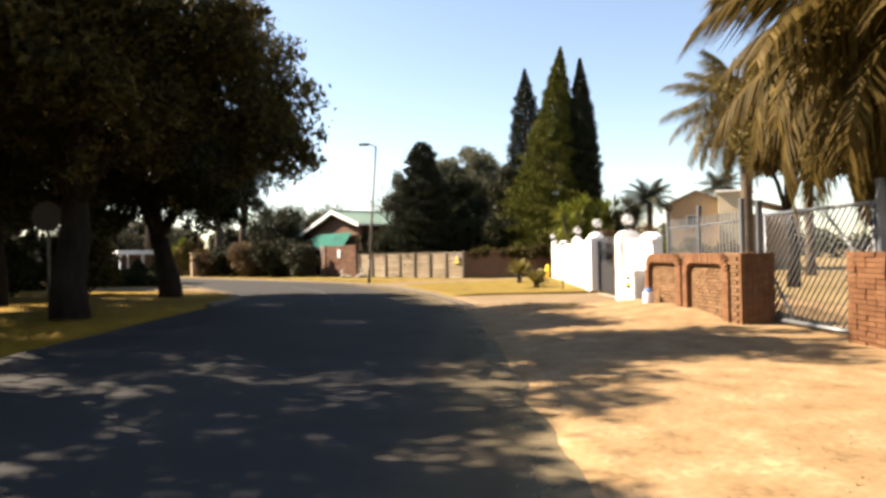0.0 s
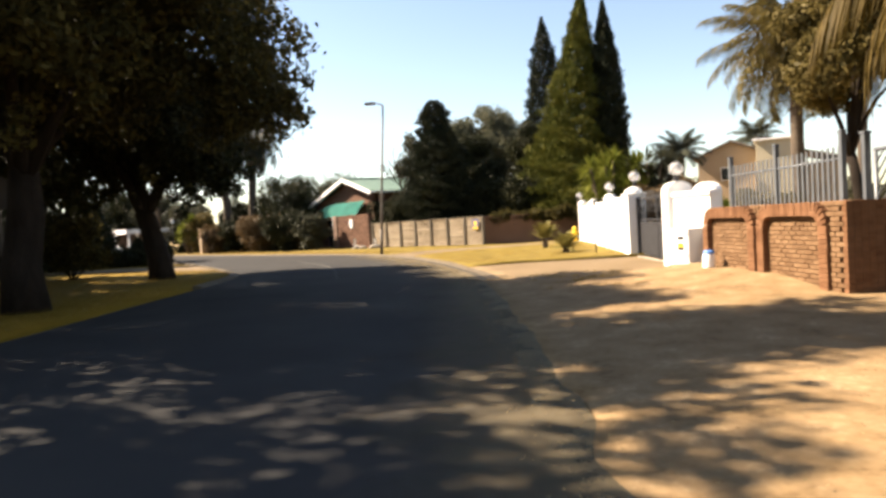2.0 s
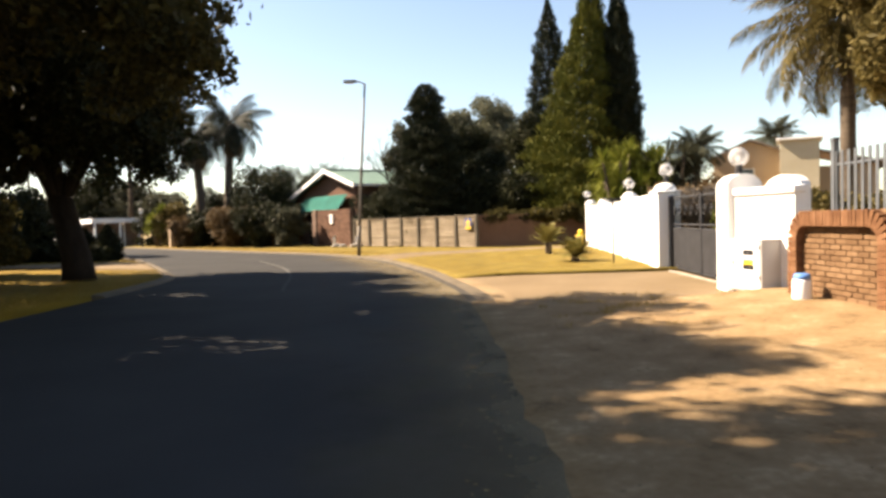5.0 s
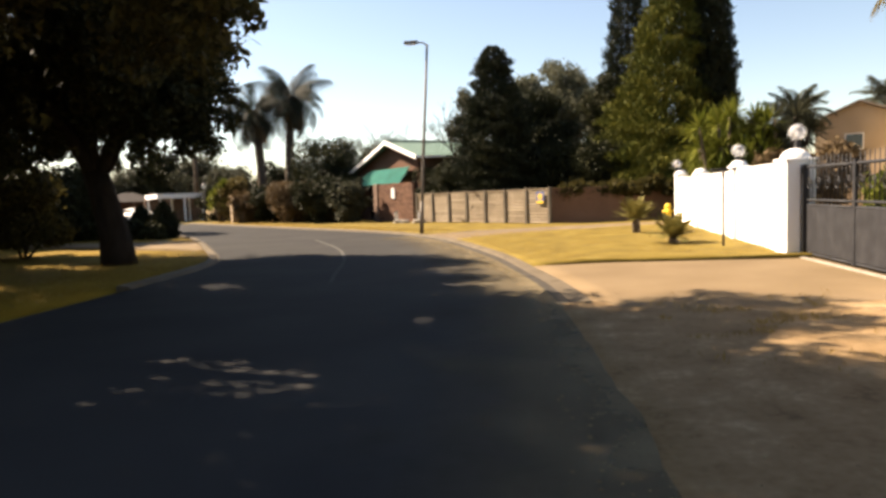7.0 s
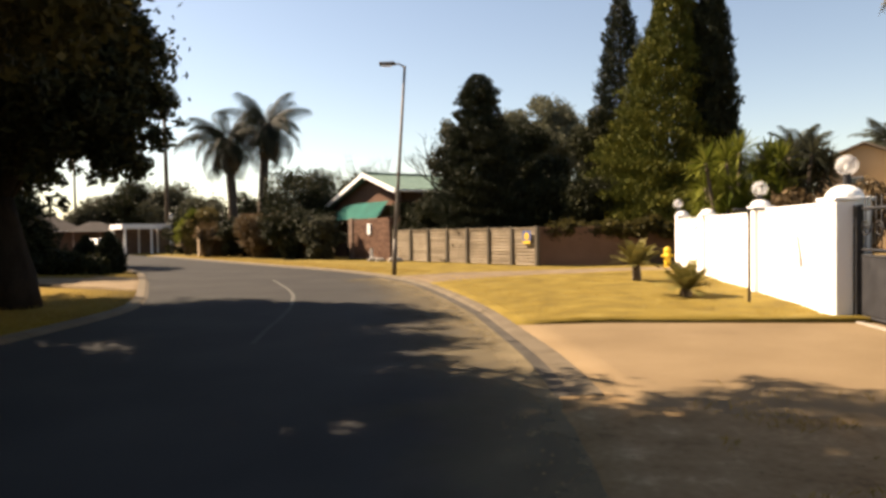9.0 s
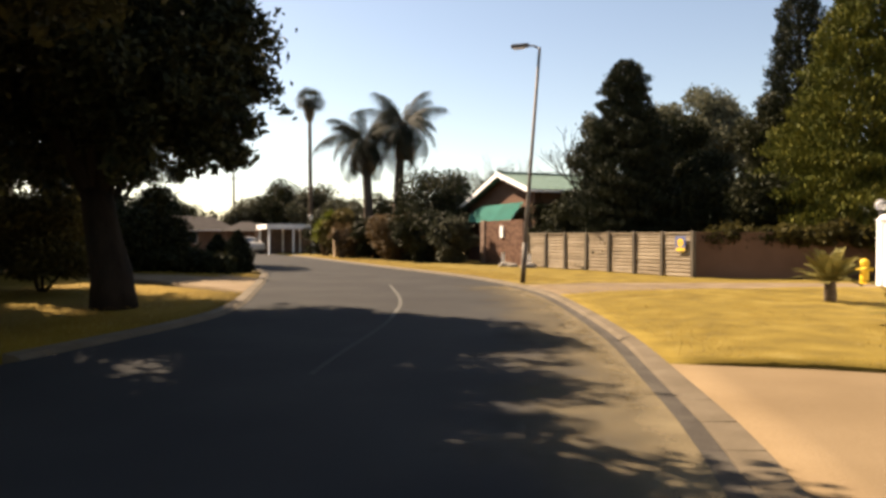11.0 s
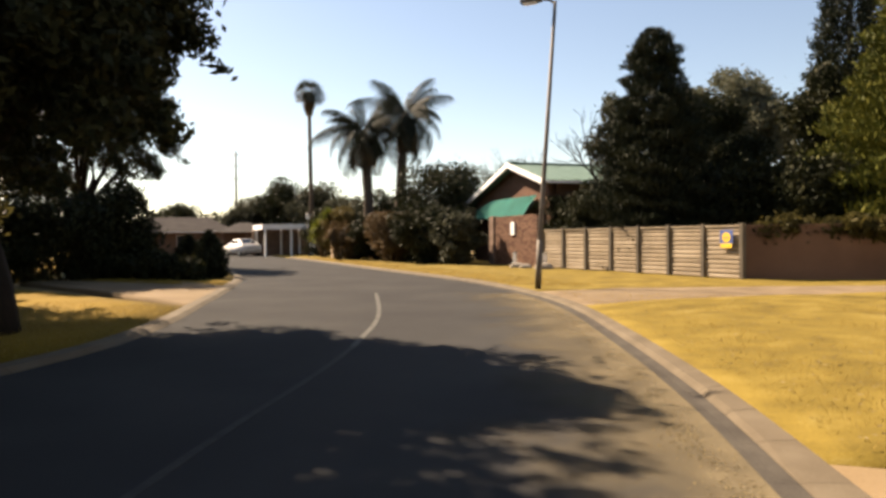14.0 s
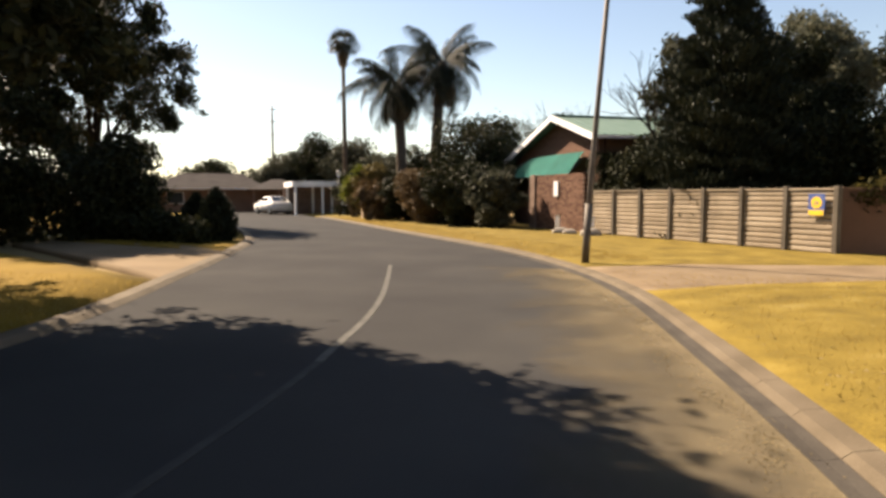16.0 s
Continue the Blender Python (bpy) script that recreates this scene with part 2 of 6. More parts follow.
# the worn paint again, darkened for the stretch in tree shade
FAINTPAINT = ramp_mat("worn_road_paint_in_shade", [(0.034, 0.033, 0.032), (0.045, 0.043, 0.040), (0.064, 0.060, 0.054)], 5.0, 0.9, 0.3, 60, 0.1)
BLACK = ramp_mat("black_rubber", [(0.012, 0.012, 0.012), (0.02, 0.02, 0.02), (0.03, 0.03, 0.03)], 5.0, 0.8, 0.2, 60, 0.3)
REDPAINT = ramp_mat("faded_sign_back", [(0.022, 0.018, 0.016), (0.030, 0.022, 0.020), (0.037, 0.029, 0.025)], 3.0, 0.6, 0.05, 50, 0.4)
STONE = ramp_mat("grey_stone", [(0.18, 0.16, 0.13), (0.26, 0.23, 0.19), (0.34, 0.30, 0.25)], 4.0, 0.95, 0.6, 40, 0.15)
GLOBE = globe_mat("clear_globe_shell")
DARKGLASS = ramp_mat("dark_window_glass", [(0.015, 0.018, 0.02), (0.02, 0.024, 0.028), (0.03, 0.034, 0.038)], 1.0, 0.08, 0.0, 20, 0.6)


# ---------------------------------------------------------------- builders
def thing(name, loc=(0, 0, 0), rz=0.0, label="", category="", group="", kind=""):
    ob = new(name)
    ob.empty_display_size = 0.2
    ob.matrix_world = pose(*loc, 0, 0, rz)
    return tagged(ob, label, category, group, kind)


def finish(me, mat, smooth=False):
    me.materials.append(mat)
    if smooth:
        me.polygons.foreach_set("use_smooth", np.ones(len(me.polygons), dtype=bool))
    return me


def to_mesh(bm, mat, name="mesh", smooth=False):
    me = bpy.data.meshes.new(name)
    bmesh.ops.recalc_face_normals(bm, faces=bm.faces)
    bm.to_mesh(me)
    bm.free()
    return finish(me, mat, smooth)


def part(name, shape, material, parent, label="", m=None, smooth=False):
    """One mesh object under a thing or a part; shape is a bmesh, a mesh or (verts, faces)."""
    if isinstance(shape, bmesh.types.BMesh):
        me = to_mesh(shape, material, name, smooth)
    elif isinstance(shape, tuple):
        me = quads(name, shape[0], shape[1], material, smooth)
    else:
        me = shape
    ob = new(name, me)
    ob.parent = parent
    if m is not None:
        ob.matrix_local = m
    return tagged(ob, label)


def single(name, shape, material, loc=(0, 0, 0), rz=0.0, label="", category="", group="", kind="", smooth=False):
    ob = part(name, shape, material, None, smooth=smooth)
    ob.matrix_world = pose(*loc, 0, 0, rz)
    return tagged(ob, label, category, group, kind)


def quads(name, V, F, mat, smooth=False):
    V = np.asarray(V, np.float32)
    F = np.asarray(F, np.int32)
    me = bpy.data.meshes.new(name)
    me.vertices.add(len(V))
    me.vertices.foreach_set("co", V.ravel())
    k = F.shape[1]
    me.loops.add(F.size)
    me.loops.foreach_set("vertex_index", F.ravel())
    me.polygons.add(len(F))
    me.polygons.foreach_set("loop_start", np.arange(0, F.size, k, dtype=np.int32))
    me.update(calc_edges=True)
    me.validate()
    return finish(me, mat, smooth)


def add_box(bm, cx, cy, z0, sx, sy, sz, rz=0.0, bevel=0.0):
    """A box on z0, centred in plan; bevelled edges where asked for."""
    r = bmesh.ops.create_cube(bm, size=1.0, matrix=pose(cx, cy, z0 + sz / 2, 0, 0, rz) @ Matrix.Diagonal((sx, sy, sz, 1)))
    if bevel:
        es = list({e for v in r["verts"] for e in v.link_edges})
        bmesh.ops.bevel(bm, geom=es, offset=bevel, segments=2, affect="EDGES", profile=0.5)
    return bm


def boxm(cx, cy, z0, sx, sy, sz, rz=0.0, bevel=0.0):
    return add_box(bmesh.new(), cx, cy, z0, sx, sy, sz, rz, bevel)


def cyl(x, y, z0, r0, r1, h, n=14, bevel=0.0):
    bm = bmesh.new()
    bmesh.ops.create_cone(bm, cap_ends=True, segments=n, radius1=r0, radius2=r1, depth=h, matrix=Matrix.Translation((x, y, z0 + h / 2)))
    if bevel:
        es = [e for e in bm.edges if abs(e.verts[0].co.z - e.verts[1].co.z) < 1e-5]
        bmesh.ops.bevel(bm, geom=es, offset=bevel, segments=2, affect="EDGES", profile=0.5)
    return bm


def tube(path, radii, n=10, rough=0.0, rng=None):
    P = np.array([tuple(p) for p in path], float)
    V, F = [], []
    for i, p in enumerate(P):
        d = P[min(i + 1, len(P) - 1)] - P[max(i - 1, 0)]
        d = d / (np.linalg.norm(d) + 1e-9)
        a = np.cross(d, (0.31, 0.95, 0.05))
        a /= np.linalg.norm(a) + 1e-9
        b = np.cross(d, a)
        for k in range(n):
            w = 2 * math.pi * k / n
            r = radii[i]
            if rough and rng is not None:
                r *= 1 + rough * math.sin(3 * w + i * 0.7) * 0.5 + rough * rng.uniform(-0.5, 0.5)
            V.append(p + r * (math.cos(w) * a + math.sin(w) * b))
    for i in range(len(P) - 1):
        for k in range(n):
            F.append((i * n + k, i * n + (k + 1) % n, (i + 1) * n + (k + 1) % n, (i + 1) * n + k))
    c0, c1 = len(V), len(V) + 1
    V += [P[0], P[-1]]
    for k in range(n):
        F.append((c0, (k + 1) % n, k, c0))
        F.append((c1, (len(P) - 1) * n + k, (len(P) - 1) * n + (k + 1) % n, c1))
    return np.array(V), np.array([f if f[0] != f[3] else (f[0], f[1], f[2], f[2]) for f in F])


def tube_mesh(name, path, radii, mat, n=10, rough=0.0, rng=None):
    V, F = tube(path, radii, n, rough, rng)
    me = bpy.data.meshes.new(name)
    me.from_pydata([tuple(v) for v in V], [], [tuple(dict.fromkeys(map(int, f))) for f in F])
    return finish(me, mat, True)


def leaf_cloud(P, size, aspect, rng, axis=None, spread=1.0):
    """Small pointed leaves at P, with random or guided direction."""
    n = len(P)
    a = rng.normal(size=(n, 3))
    if axis is not None:
        a = a * spread + axis
    a /= np.linalg.norm(a, axis=1, keepdims=True) + 1e-9
    b = np.cross(a, rng.normal(size=(n, 3)))
    b /= np.linalg.norm(b, axis=1, keepdims=True) + 1e-9
    s = size * rng.uniform(0.6, 1.4, (n, 1))
    V = np.stack([P - a * s, P + b * s * aspect - a * s * 0.1, P + a * s, P - b * s * aspect - a * s * 0.1], 1).reshape(-1, 3)
    return V, np.arange(4 * n).reshape(-1, 4)


def clump_points(clumps, n, rng, shell=0.55):
    """Points in balls (x, y, z, r), denser towards their skins."""
    C = np.array(clumps, float)
    w = C[:, 3] ** 2
    pick = rng.choice(len(C), n, p=w / w.sum())
    d = rng.normal(size=(n, 3))
    d /= np.linalg.norm(d, axis=1, keepdims=True)
    r = rng.uniform(0, 1, n) ** (1 / 3)
    r = shell * np.maximum(r, 0.5) + (1 - shell) * r
    r *= 1 + 0.25 * rng.normal(size=n) * (rng.uniform(0, 1, n) < 0.3)
    return C[pick, :3] + d * (r * C[pick, 3])[:, None] * np.array([1, 1, 0.85])


def crown_clumps(c, rx, ry, rz, k, rmin, rmax, rng, flat=0.0):
    out = []
    while len(out) < k:
        d = rng.uniform(-1, 1, 3)
        if not 0.12 < (d ** 2).sum() < 1:
            continue
        if d[2] < -0.6 + flat:
            continue
        q = rng.uniform(rmin, rmax)
        out.append((c[0] + d[0] * (rx - q * 0.5), c[1] + d[1] * (ry - q * 0.5), c[2] + d[2] * (rz - q * 0.5), q))
    return out


def tree(name, loc, trunk, limbs, clumps, leaves, size, leaf, bark, seed, label, category="tree", aspect=0.42, droop=0.0, shell=0.55, group=""):
    """A tapered trunk, limbs that reach into the crown, and a crown of separate leaves."""
    rng = np.random.default_rng(seed)
    t = thing(name, loc, 0, label, category, group)
    pts, rad = trunk
    part("trunk", tube_mesh("trunk", pts, rad, bark, 14, 0.16, rng), bark, t)
    top = Vector(pts[-1])
    chosen = sorted(clumps, key=lambda c: -c[3])[: limbs * 2 : 2] if limbs else []
    for c in chosen:
        e = Vector(c[:3])
        mid = top.lerp(e, 0.5) + Vector((rng.uniform(-0.4, 0.4), rng.uniform(-0.4, 0.4), 0.35))
        r = rad[-1]
        path = [top - Vector((0, 0, 0.25)), top.lerp(mid, 0.5) + Vector((0, 0, 0.1)), mid, mid.lerp(e, 0.6), e]
        part("limb", tube_mesh("limb", path, [r * 0.62, r * 0.5, r * 0.36, r * 0.2, r * 0.06], bark, 8, 0.12, rng), bark, t)
    P = clump_points(clumps, leaves, rng, shell)
    ax = None if not droop else np.array([0, 0, -droop])
    V, F = leaf_cloud(P, size, aspect, rng, ax)
    part("crown", (V, F), leaf, t)
    return t


def shrub(name, loc, clumps, leaves, size, leaf, seed, label, category="shrub", stems=5, aspect=0.4, axis=None, group=""):
    rng = np.random.default_rng(seed)
    t = thing(name, loc, 0, label, category, group)
    for i in range(stems):
        c = clumps[i % len(clumps)]
        a = rng.uniform(0, 6.28)
        part("stem", tube_mesh("stem", [(0.08 * math.cos(a), 0.08 * math.sin(a), -0.05), (c[0] * 0.5, c[1] * 0.5, c[2] * 0.55), c[:3]], [0.05, 0.035, 0.012], BARK, 6), BARK, t)
    P = clump_points(clumps, leaves, rng, 0.6)
    P = P[P[:, 2] > 0.02]
    V, F = leaf_cloud(P, size, aspect, rng, None if axis is None else np.array(axis))
    part("foliage", (V, F), leaf, t)
    return t


def conifer(name, loc, h, profile, leaves, size, leaf, seed, label, axis=(0, 0, 1.2), lobes=9, group="", lean=0.0, lump=1.0):
    """A column or cone of upswept sprays; profile gives the radius at a share of the height."""
    rng = np.random.default_rng(seed)
    t = thing(name, loc, 0, label, "tree", group)
    part("trunk", tube_mesh("trunk", [(0, 0, -0.1), (0.05 + lean * 0.4, 0, h * 0.4), (lean * 0.9, 0.04, h * 0.9)], [0.26, 0.18, 0.03], BARK, 10, 0.1, rng), BARK, t)
    hs, rs = zip(*profile)
    u = rng.uniform(0, 1, leaves * 3)
    R = np.interp(u, hs, rs)
    keep = rng.uniform(0, 1, len(u)) < (R + 0.15) / (max(rs) + 0.15)
    u, R = u[keep][:leaves], R[keep][:leaves]
    a = rng.uniform(0, 2 * math.pi, len(u))
    lobe = 1 + lump * (0.13 * np.sin(a * lobes + 5 * np.sin(u * 17)) + 0.13 * np.sin(u * 47 + a * 3 + 2 * np.sin(u * 23)) + 0.07 * np.sin(u * 131 + a * 5)) + 0.08 * rng.normal(size=len(u))
    r = R * lobe * (1 - 0.55 * rng.uniform(0, 1, len(u)) ** 2.2)
    P = np.stack([r * np.cos(a) + lean * u, r * np.sin(a), u * h + 0.05], 1)
    out = np.stack([np.cos(a), np.sin(a), np.zeros(len(u))], 1)
    V, F = leaf_cloud(P, size, 0.3, rng, np.array(axis) + 0.8 * out, 0.55)
    part("foliage", (V, F), leaf, t)
    return t


def frond_mesh(name, length, rise, droop, leaflet, pairs, mat, rng, hang=0.5, width=0.035):
    """A feather frond along +x: a tapering midrib and two rows of hanging leaflets."""
    V, F = [], []
    n = 14
    pts = []
    ang = rise
    p = np.array([0.0, 0, 0])
    for i in range(n + 1):
        pts.append(p.copy())
        p = p + (length / n) * np.array([math.cos(ang), 0, math.sin(ang)])
        ang -= droop / n * (0.4 + 1.2 * i / n)
    pts = np.array(pts)
    tv, tf = tube(pts, [0.035 * length / 4 * (1 - 0.85 * i / n) + 0.004 for i in range(n + 1)], 5)
    V += [tuple(v) for v in tv]
    F += [tuple(map(int, f)) for f in tf]
    for i in range(pairs):
        s = 0.12 + 0.87 * i / pairs
        q = s * n
        k = min(int(q), n - 1)
        base = pts[k] + (pts[k + 1] - pts[k]) * (q - k)
        d = pts[k + 1] - pts[k]
        d /= np.linalg.norm(d)
        ll = leaflet * (0.45 + 0.75 * math.sin(math.pi * min(1, 0.12 + s * 0.85))) * rng.uniform(0.85, 1.1)
        for side in (-1, 1):
            out = np.array([0.45 * d[0], side * 1.0, 0.45 * d[2]]) + np.array([0, 0, 0.18 - hang * rng.uniform(0.5, 1.3)])
            out /= np.linalg.norm(out)
            mid = base + out * ll * 0.5
            tip = base + out * ll + np.array([0, 0, -hang * ll * 0.45])
            w = d * width
            i0 = len(V)
            V += [tuple(base - w * 0.6), tuple(base + w * 0.6), tuple(mid + w), tuple(mid - w), tuple(tip)]
            F += [(i0, i0 + 1, i0 + 2, i0 + 3), (i0 + 3, i0 + 2, i0 + 4, i0 + 4)]
    me = bpy.data.meshes.new(name)
    me.from_pydata([tuple(map(float, v)) for v in V], [], [tuple(dict.fromkeys(f)) for f in F])
    return finish(me, mat)


def palm(name, loc, h, r, fronds, length, leaf, seed, label, lean=(0, 0), leaflet=0.6, pairs=36, hang=0.7, low=-0.5, group="", droop=1.5, width=0.035, wild=0.0, skirt=0):
    rng = np.random.default_rng(seed)
    t = thing(name, loc, 0, label, "palm", group)
    path = [(lean[0] * s * s, lean[1] * s * s, -0.1 + (h + 0.1) * s) for s in np.linspace(0, 1, 9)]
    part("trunk", tube_mesh("trunk", path, [r * (1.25 if i == 0 else 1.0 - 0.15 * i / 8 + 0.05 * (i % 2)) for i in range(9)], PALMBARK, 12, 0.08, rng), PALMBARK, t)
    kinds = [frond_mesh("frond", length * (0.85, 1.0, 1.0, 0.9)[i], 0.0, (0.9, 1.2, 1.5, 1.2)[i] * droop / 1.5, leaflet, pairs, leaf, rng, hang, width) for i in range(4)]
    for i in range(fronds):
        s = i / fronds
        el = 1.35 - (1.35 - low) * s + rng.uniform(-0.12, 0.12)
        az = i * 2.39996 + rng.uniform(-0.2, 0.2)
        k = 0 if s < 0.25 else 1 if s < 0.5 else 2 if s < 0.8 else 3
        m = Matrix.Translation((lean[0], lean[1], h - 0.05)) @ Matrix.Rotation(az, 4, "Z") @ Matrix.Rotation(-el, 4, "Y") @ Matrix.Rotation(rng.uniform(-0.3, 0.3), 4, "X")
        if wild:
            m = m @ Matrix.Rotation(rng.uniform(-wild, wild), 4, "Z") @ Matrix.Rotation(rng.uniform(-wild, wild), 4, "X") @ Matrix.Scale(rng.uniform(1 - wild * 0.6, 1.1), 4)
        part("frond", kinds[k], leaf, t, m=m)
    if skirt:
        dead = frond_mesh("dead_frond", length * 0.6, 0.0, 0.9, leaflet * 0.8, 26, LEAF_DRY, rng, hang, width)
        for i in range(skirt):
            m = Matrix.Translation((lean[0], lean[1], h - 0.1 - 0.03 * i)) @ Matrix.Rotation(i * 2.39996, 4, "Z") @ Matrix.Rotation(rng.uniform(0.75, 1.25), 4, "Y")
            part("dead_frond", dead, LEAF_DRY, t, m=m)
    return t


def fan_mesh(name, radius, petiole, mat, spread=2.0, bend=0.0):
    """A fan leaf along +x: a flat stalk and a folded fan of pointed segments bent down by bend."""
    V = [(0, -0.03, 0), (0, 0.03, 0), (petiole, 0.02, 0), (petiole, -0.02, 0)]
    F = [(0, 1, 2, 3)]
    n = 20
    cb, sb = math.cos(bend), math.sin(bend)

    def at(r, a, z):
        x = r * math.cos(a)
        return (petiole + x * cb + z * sb, r * math.sin(a), z * cb - x * sb)

    for i in range(n):
        a = spread * (2.0 * i / (n - 1) - 1.0)
        r = radius * (1 - 0.12 * (i % 2))
        i0 = len(V)
        w = 0.034 * spread
        V += [(petiole, 0, 0), at(0.62 * r, a - w, 0.03), at(r, a, -0.10 - 0.15 * abs(a) / 2), at(0.62 * r, a + w, 0.03)]
        F.append((i0, i0 + 1, i0 + 2, i0 + 3))
    me = bpy.data.meshes.new(name)
    me.from_pydata(V, [], F)
    return finish(me, mat)


def smooth_line(pts, step=0.8):
    """A Catmull-Rom line through plan points, evenly stepped."""
    P = [Vector((*p, 0)) for p in pts]
    P = [P[0] * 2 - P[1]] + P + [P[-1] * 2 - P[-2]]
    out = []
    for i in range(1, len(P) - 2):
        a, b, c, d = P[i - 1 : i + 3]
        k = max(2, int((c - b).length / step))
        for j in range(k):
            t = j / k
            out.append(0.5 * ((2 * b) + (c - a) * t + (2 * a - 5 * b + 4 * c - d) * t * t + (3 * b - a - 3 * c + d) * t ** 3))
    out.append(P[-2])
    return [(p.x, p.y) for p in out]


def strip(left, right, z, thick=0.3):
    """A slab between two lines with the same number of points."""
    bm = bmesh.new()
    n = len(left)
    rows = [[bm.verts.new((p[0], p[1], zz)) for p in line] for line, zz in ((left, z), (right, z), (left, z - thick), (right, z - thick))]
    for i in range(n - 1):
        bm.faces.new((rows[0][i], rows[1][i], rows[1][i + 1], rows[0][i + 1]))
        bm.faces.new((rows[0][i], rows[0][i + 1], rows[2][i + 1], rows[2][i]))
        bm.faces.new((rows[1][i + 1], rows[1][i], rows[3][i], rows[3][i + 1]))
    return bm


def resample(line, n):
    P = np.array(line)
    s = np.r_[0, np.cumsum(np.linalg.norm(np.diff(P, axis=0), axis=1))]
    q = np.linspace(0, s[-1], n)
    return list(zip(np.interp(q, s, P[:, 0]), np.interp(q, s, P[:, 1])))


def offset(line, d):
    """The line moved d metres to its right."""
    out = []
    for i, p in enumerate(line):
        a, b = Vector(line[max(i - 1, 0)]), Vector(line[min(i + 1, len(line) - 1)])
        t = (b - a).normalized()
        out.append((p[0] + t.y * d, p[1] - t.x * d))
    return out


# ---------------------------------------------------------------- ground, road, verges
ROAD_R = smooth_line([(1.9, -60), (1.6, -10), (1.4, 0), (1.38, 4), (1.3, 10), (1.05, 15), (0.7, 18.7), (0.2, 21.3), (-0.45, 24.2), (-1.6, 28), (-2.65, 31), (-4.2, 34), (-6.5, 37.3), (-9.2, 40.3), (-13.7, 45), (-22, 54), (-31.5, 64), (-48, 82), (-85, 122)])
ROAD_L = smooth_line([(-6.0, -60), (-6.2, -10), (-6.5, 0), (-6.7, 8), (-7.0, 15), (-7.2, 20), (-7.6, 24), (-8.6, 26.6), (-10.4, 29.8), (-13.0, 34.2), (-17, 40), (-27, 50.5), (-38, 62), (-54, 80), (-91, 120)])

bm = bmesh.new()
N = 120
rng0 = np.random.default_rng(5)
grid = {}
xs = [-1500, -700, -350, -200, -130] + list(np.linspace(-90, 70, 41)) + [100, 160, 300, 700, 1500]
ys = [-1500, -600, -250, -120] + list(np.linspace(-60, 130, 48)) + [170, 260, 450, 900, 2500]
for i, x in enumerate(xs):
    for j, y in enumerate(ys):
        grid[i, j] = bm.verts.new((x, y, -0.06 + 0.02 * noise.noise((x * 0.2, y * 0.2, 0))))
for i in range(len(xs) - 1):
    for j in range(len(ys) - 1):
        bm.faces.new((grid[i, j], grid[i + 1, j], grid[i + 1, j + 1], grid[i, j + 1]))
single("ground", bm, EARTH, label="dry open ground reaching to the horizon", category="ground", kind="structure")

single("road", strip(resample(ROAD_L, 200), resample(ROAD_R, 200), 0.0, 0.2), ASPHALT, label="worn grey asphalt street bending away", category="road", kind="structure")


def piece_line(line, y0, y1):
    """The stretch of a line between two y values, cut exactly."""
    xs_, ys_ = [p[0] for p in line], [p[1] for p in line]
    inner = [p for p in line if y0 < p[1] < y1]
    return [(float(np.interp(y0, ys_, xs_)), y0)] + inner + [(float(np.interp(y1, ys_, xs_)), y1)]


def ragged(line, amp, seed):
    """The line with an uneven edge."""
    fine = resample(line, len(line) * 3)
    return [(x + amp * noise.noise((y * 0.9, seed, 0)) + 0.5 * amp * noise.noise((y * 3.1, seed, 7)), y) for x, y in fine]


def mound(x, y):
    """A low bank of sand against the garden wall."""
    return 0.15 * max(0.0, min(1.0, (x - 3.6) / 1.8)) * max(0.0, min(1.0, (y - 11.6) / 1.5)) * max(0.0, min(1.0, (17.6 - y) / 1.2))


def verge_mesh(line, width_pts, z, res=0.45, amp=0.03, k=16, tail=None):
    """Ground between a kerb line and a back line, gently uneven."""
    a = resample(line, max(4, int(sum((Vector(line[i + 1]) - Vector(line[i])).length for i in range(len(line) - 1)) / res)))
    b = resample(width_pts, len(a))
    bm = bmesh.new()
    g = []
    for p, q in zip(a, b):
        row = []
        for j in range(k + 1):
            s = j / k
            x, y = p[0] + (q[0] - p[0]) * s, p[1] + (q[1] - p[1]) * s
            e = min(1.0, s * 5)
            # a thinning edge sinks unevenly under the next surface
            sink = 0.0 if tail is None else e * (0.05 * max(0.0, y - tail) - 0.035 * max(0.0, min(1.0, y - tail + 0.6)) * noise.noise((x * 1.3, y * 1.9, 9)))
            row.append(bm.verts.new((x, y, z * e + amp * noise.noise((x * 0.7, y * 0.7, 3)) * e + 0.006 + mound(x, y) - sink)))
        g.append(row)
    for i in range(len(g) - 1):
        for j in range(k):
            bm.faces.new((g[i][j], g[i + 1][j], g[i + 1][j + 1], g[i][j + 1]))
    rim = bmesh.ops.extrude_edge_only(bm, edges=[e for e in bm.edges if e.is_boundary])
    for v in rim["geom"]:
        if isinstance(v, bmesh.types.BMVert):
            v.co.z -= 0.14
    return bm


# bare sandy verge in front of the brick wall and gate
near = ragged(piece_line(ROAD_R, -40, 18.2), 0.2, 4)
single("sand_verge", verge_mesh(offset(near, -0.05), [(9.5, -40), (9.5, 18.2)], 0.065, 0.3, 0.02, 26, 16.4), DIRT, label="bare pinkish sandy verge scattered with dry leaves", category="verge", kind="structure", smooth=True)
# smooth driveway to the white property
drv = piece_line(ROAD_R, 15.6, 22.6)
single("driveway", verge_mesh(offset(drv, 0.45), [(9.0, 15.4), (9.0, 22.5)], 0.045, 0.4, 0.006), PAVING, label="tan screeded driveway crossing the verge", category="driveway", kind="structure", smooth=True)
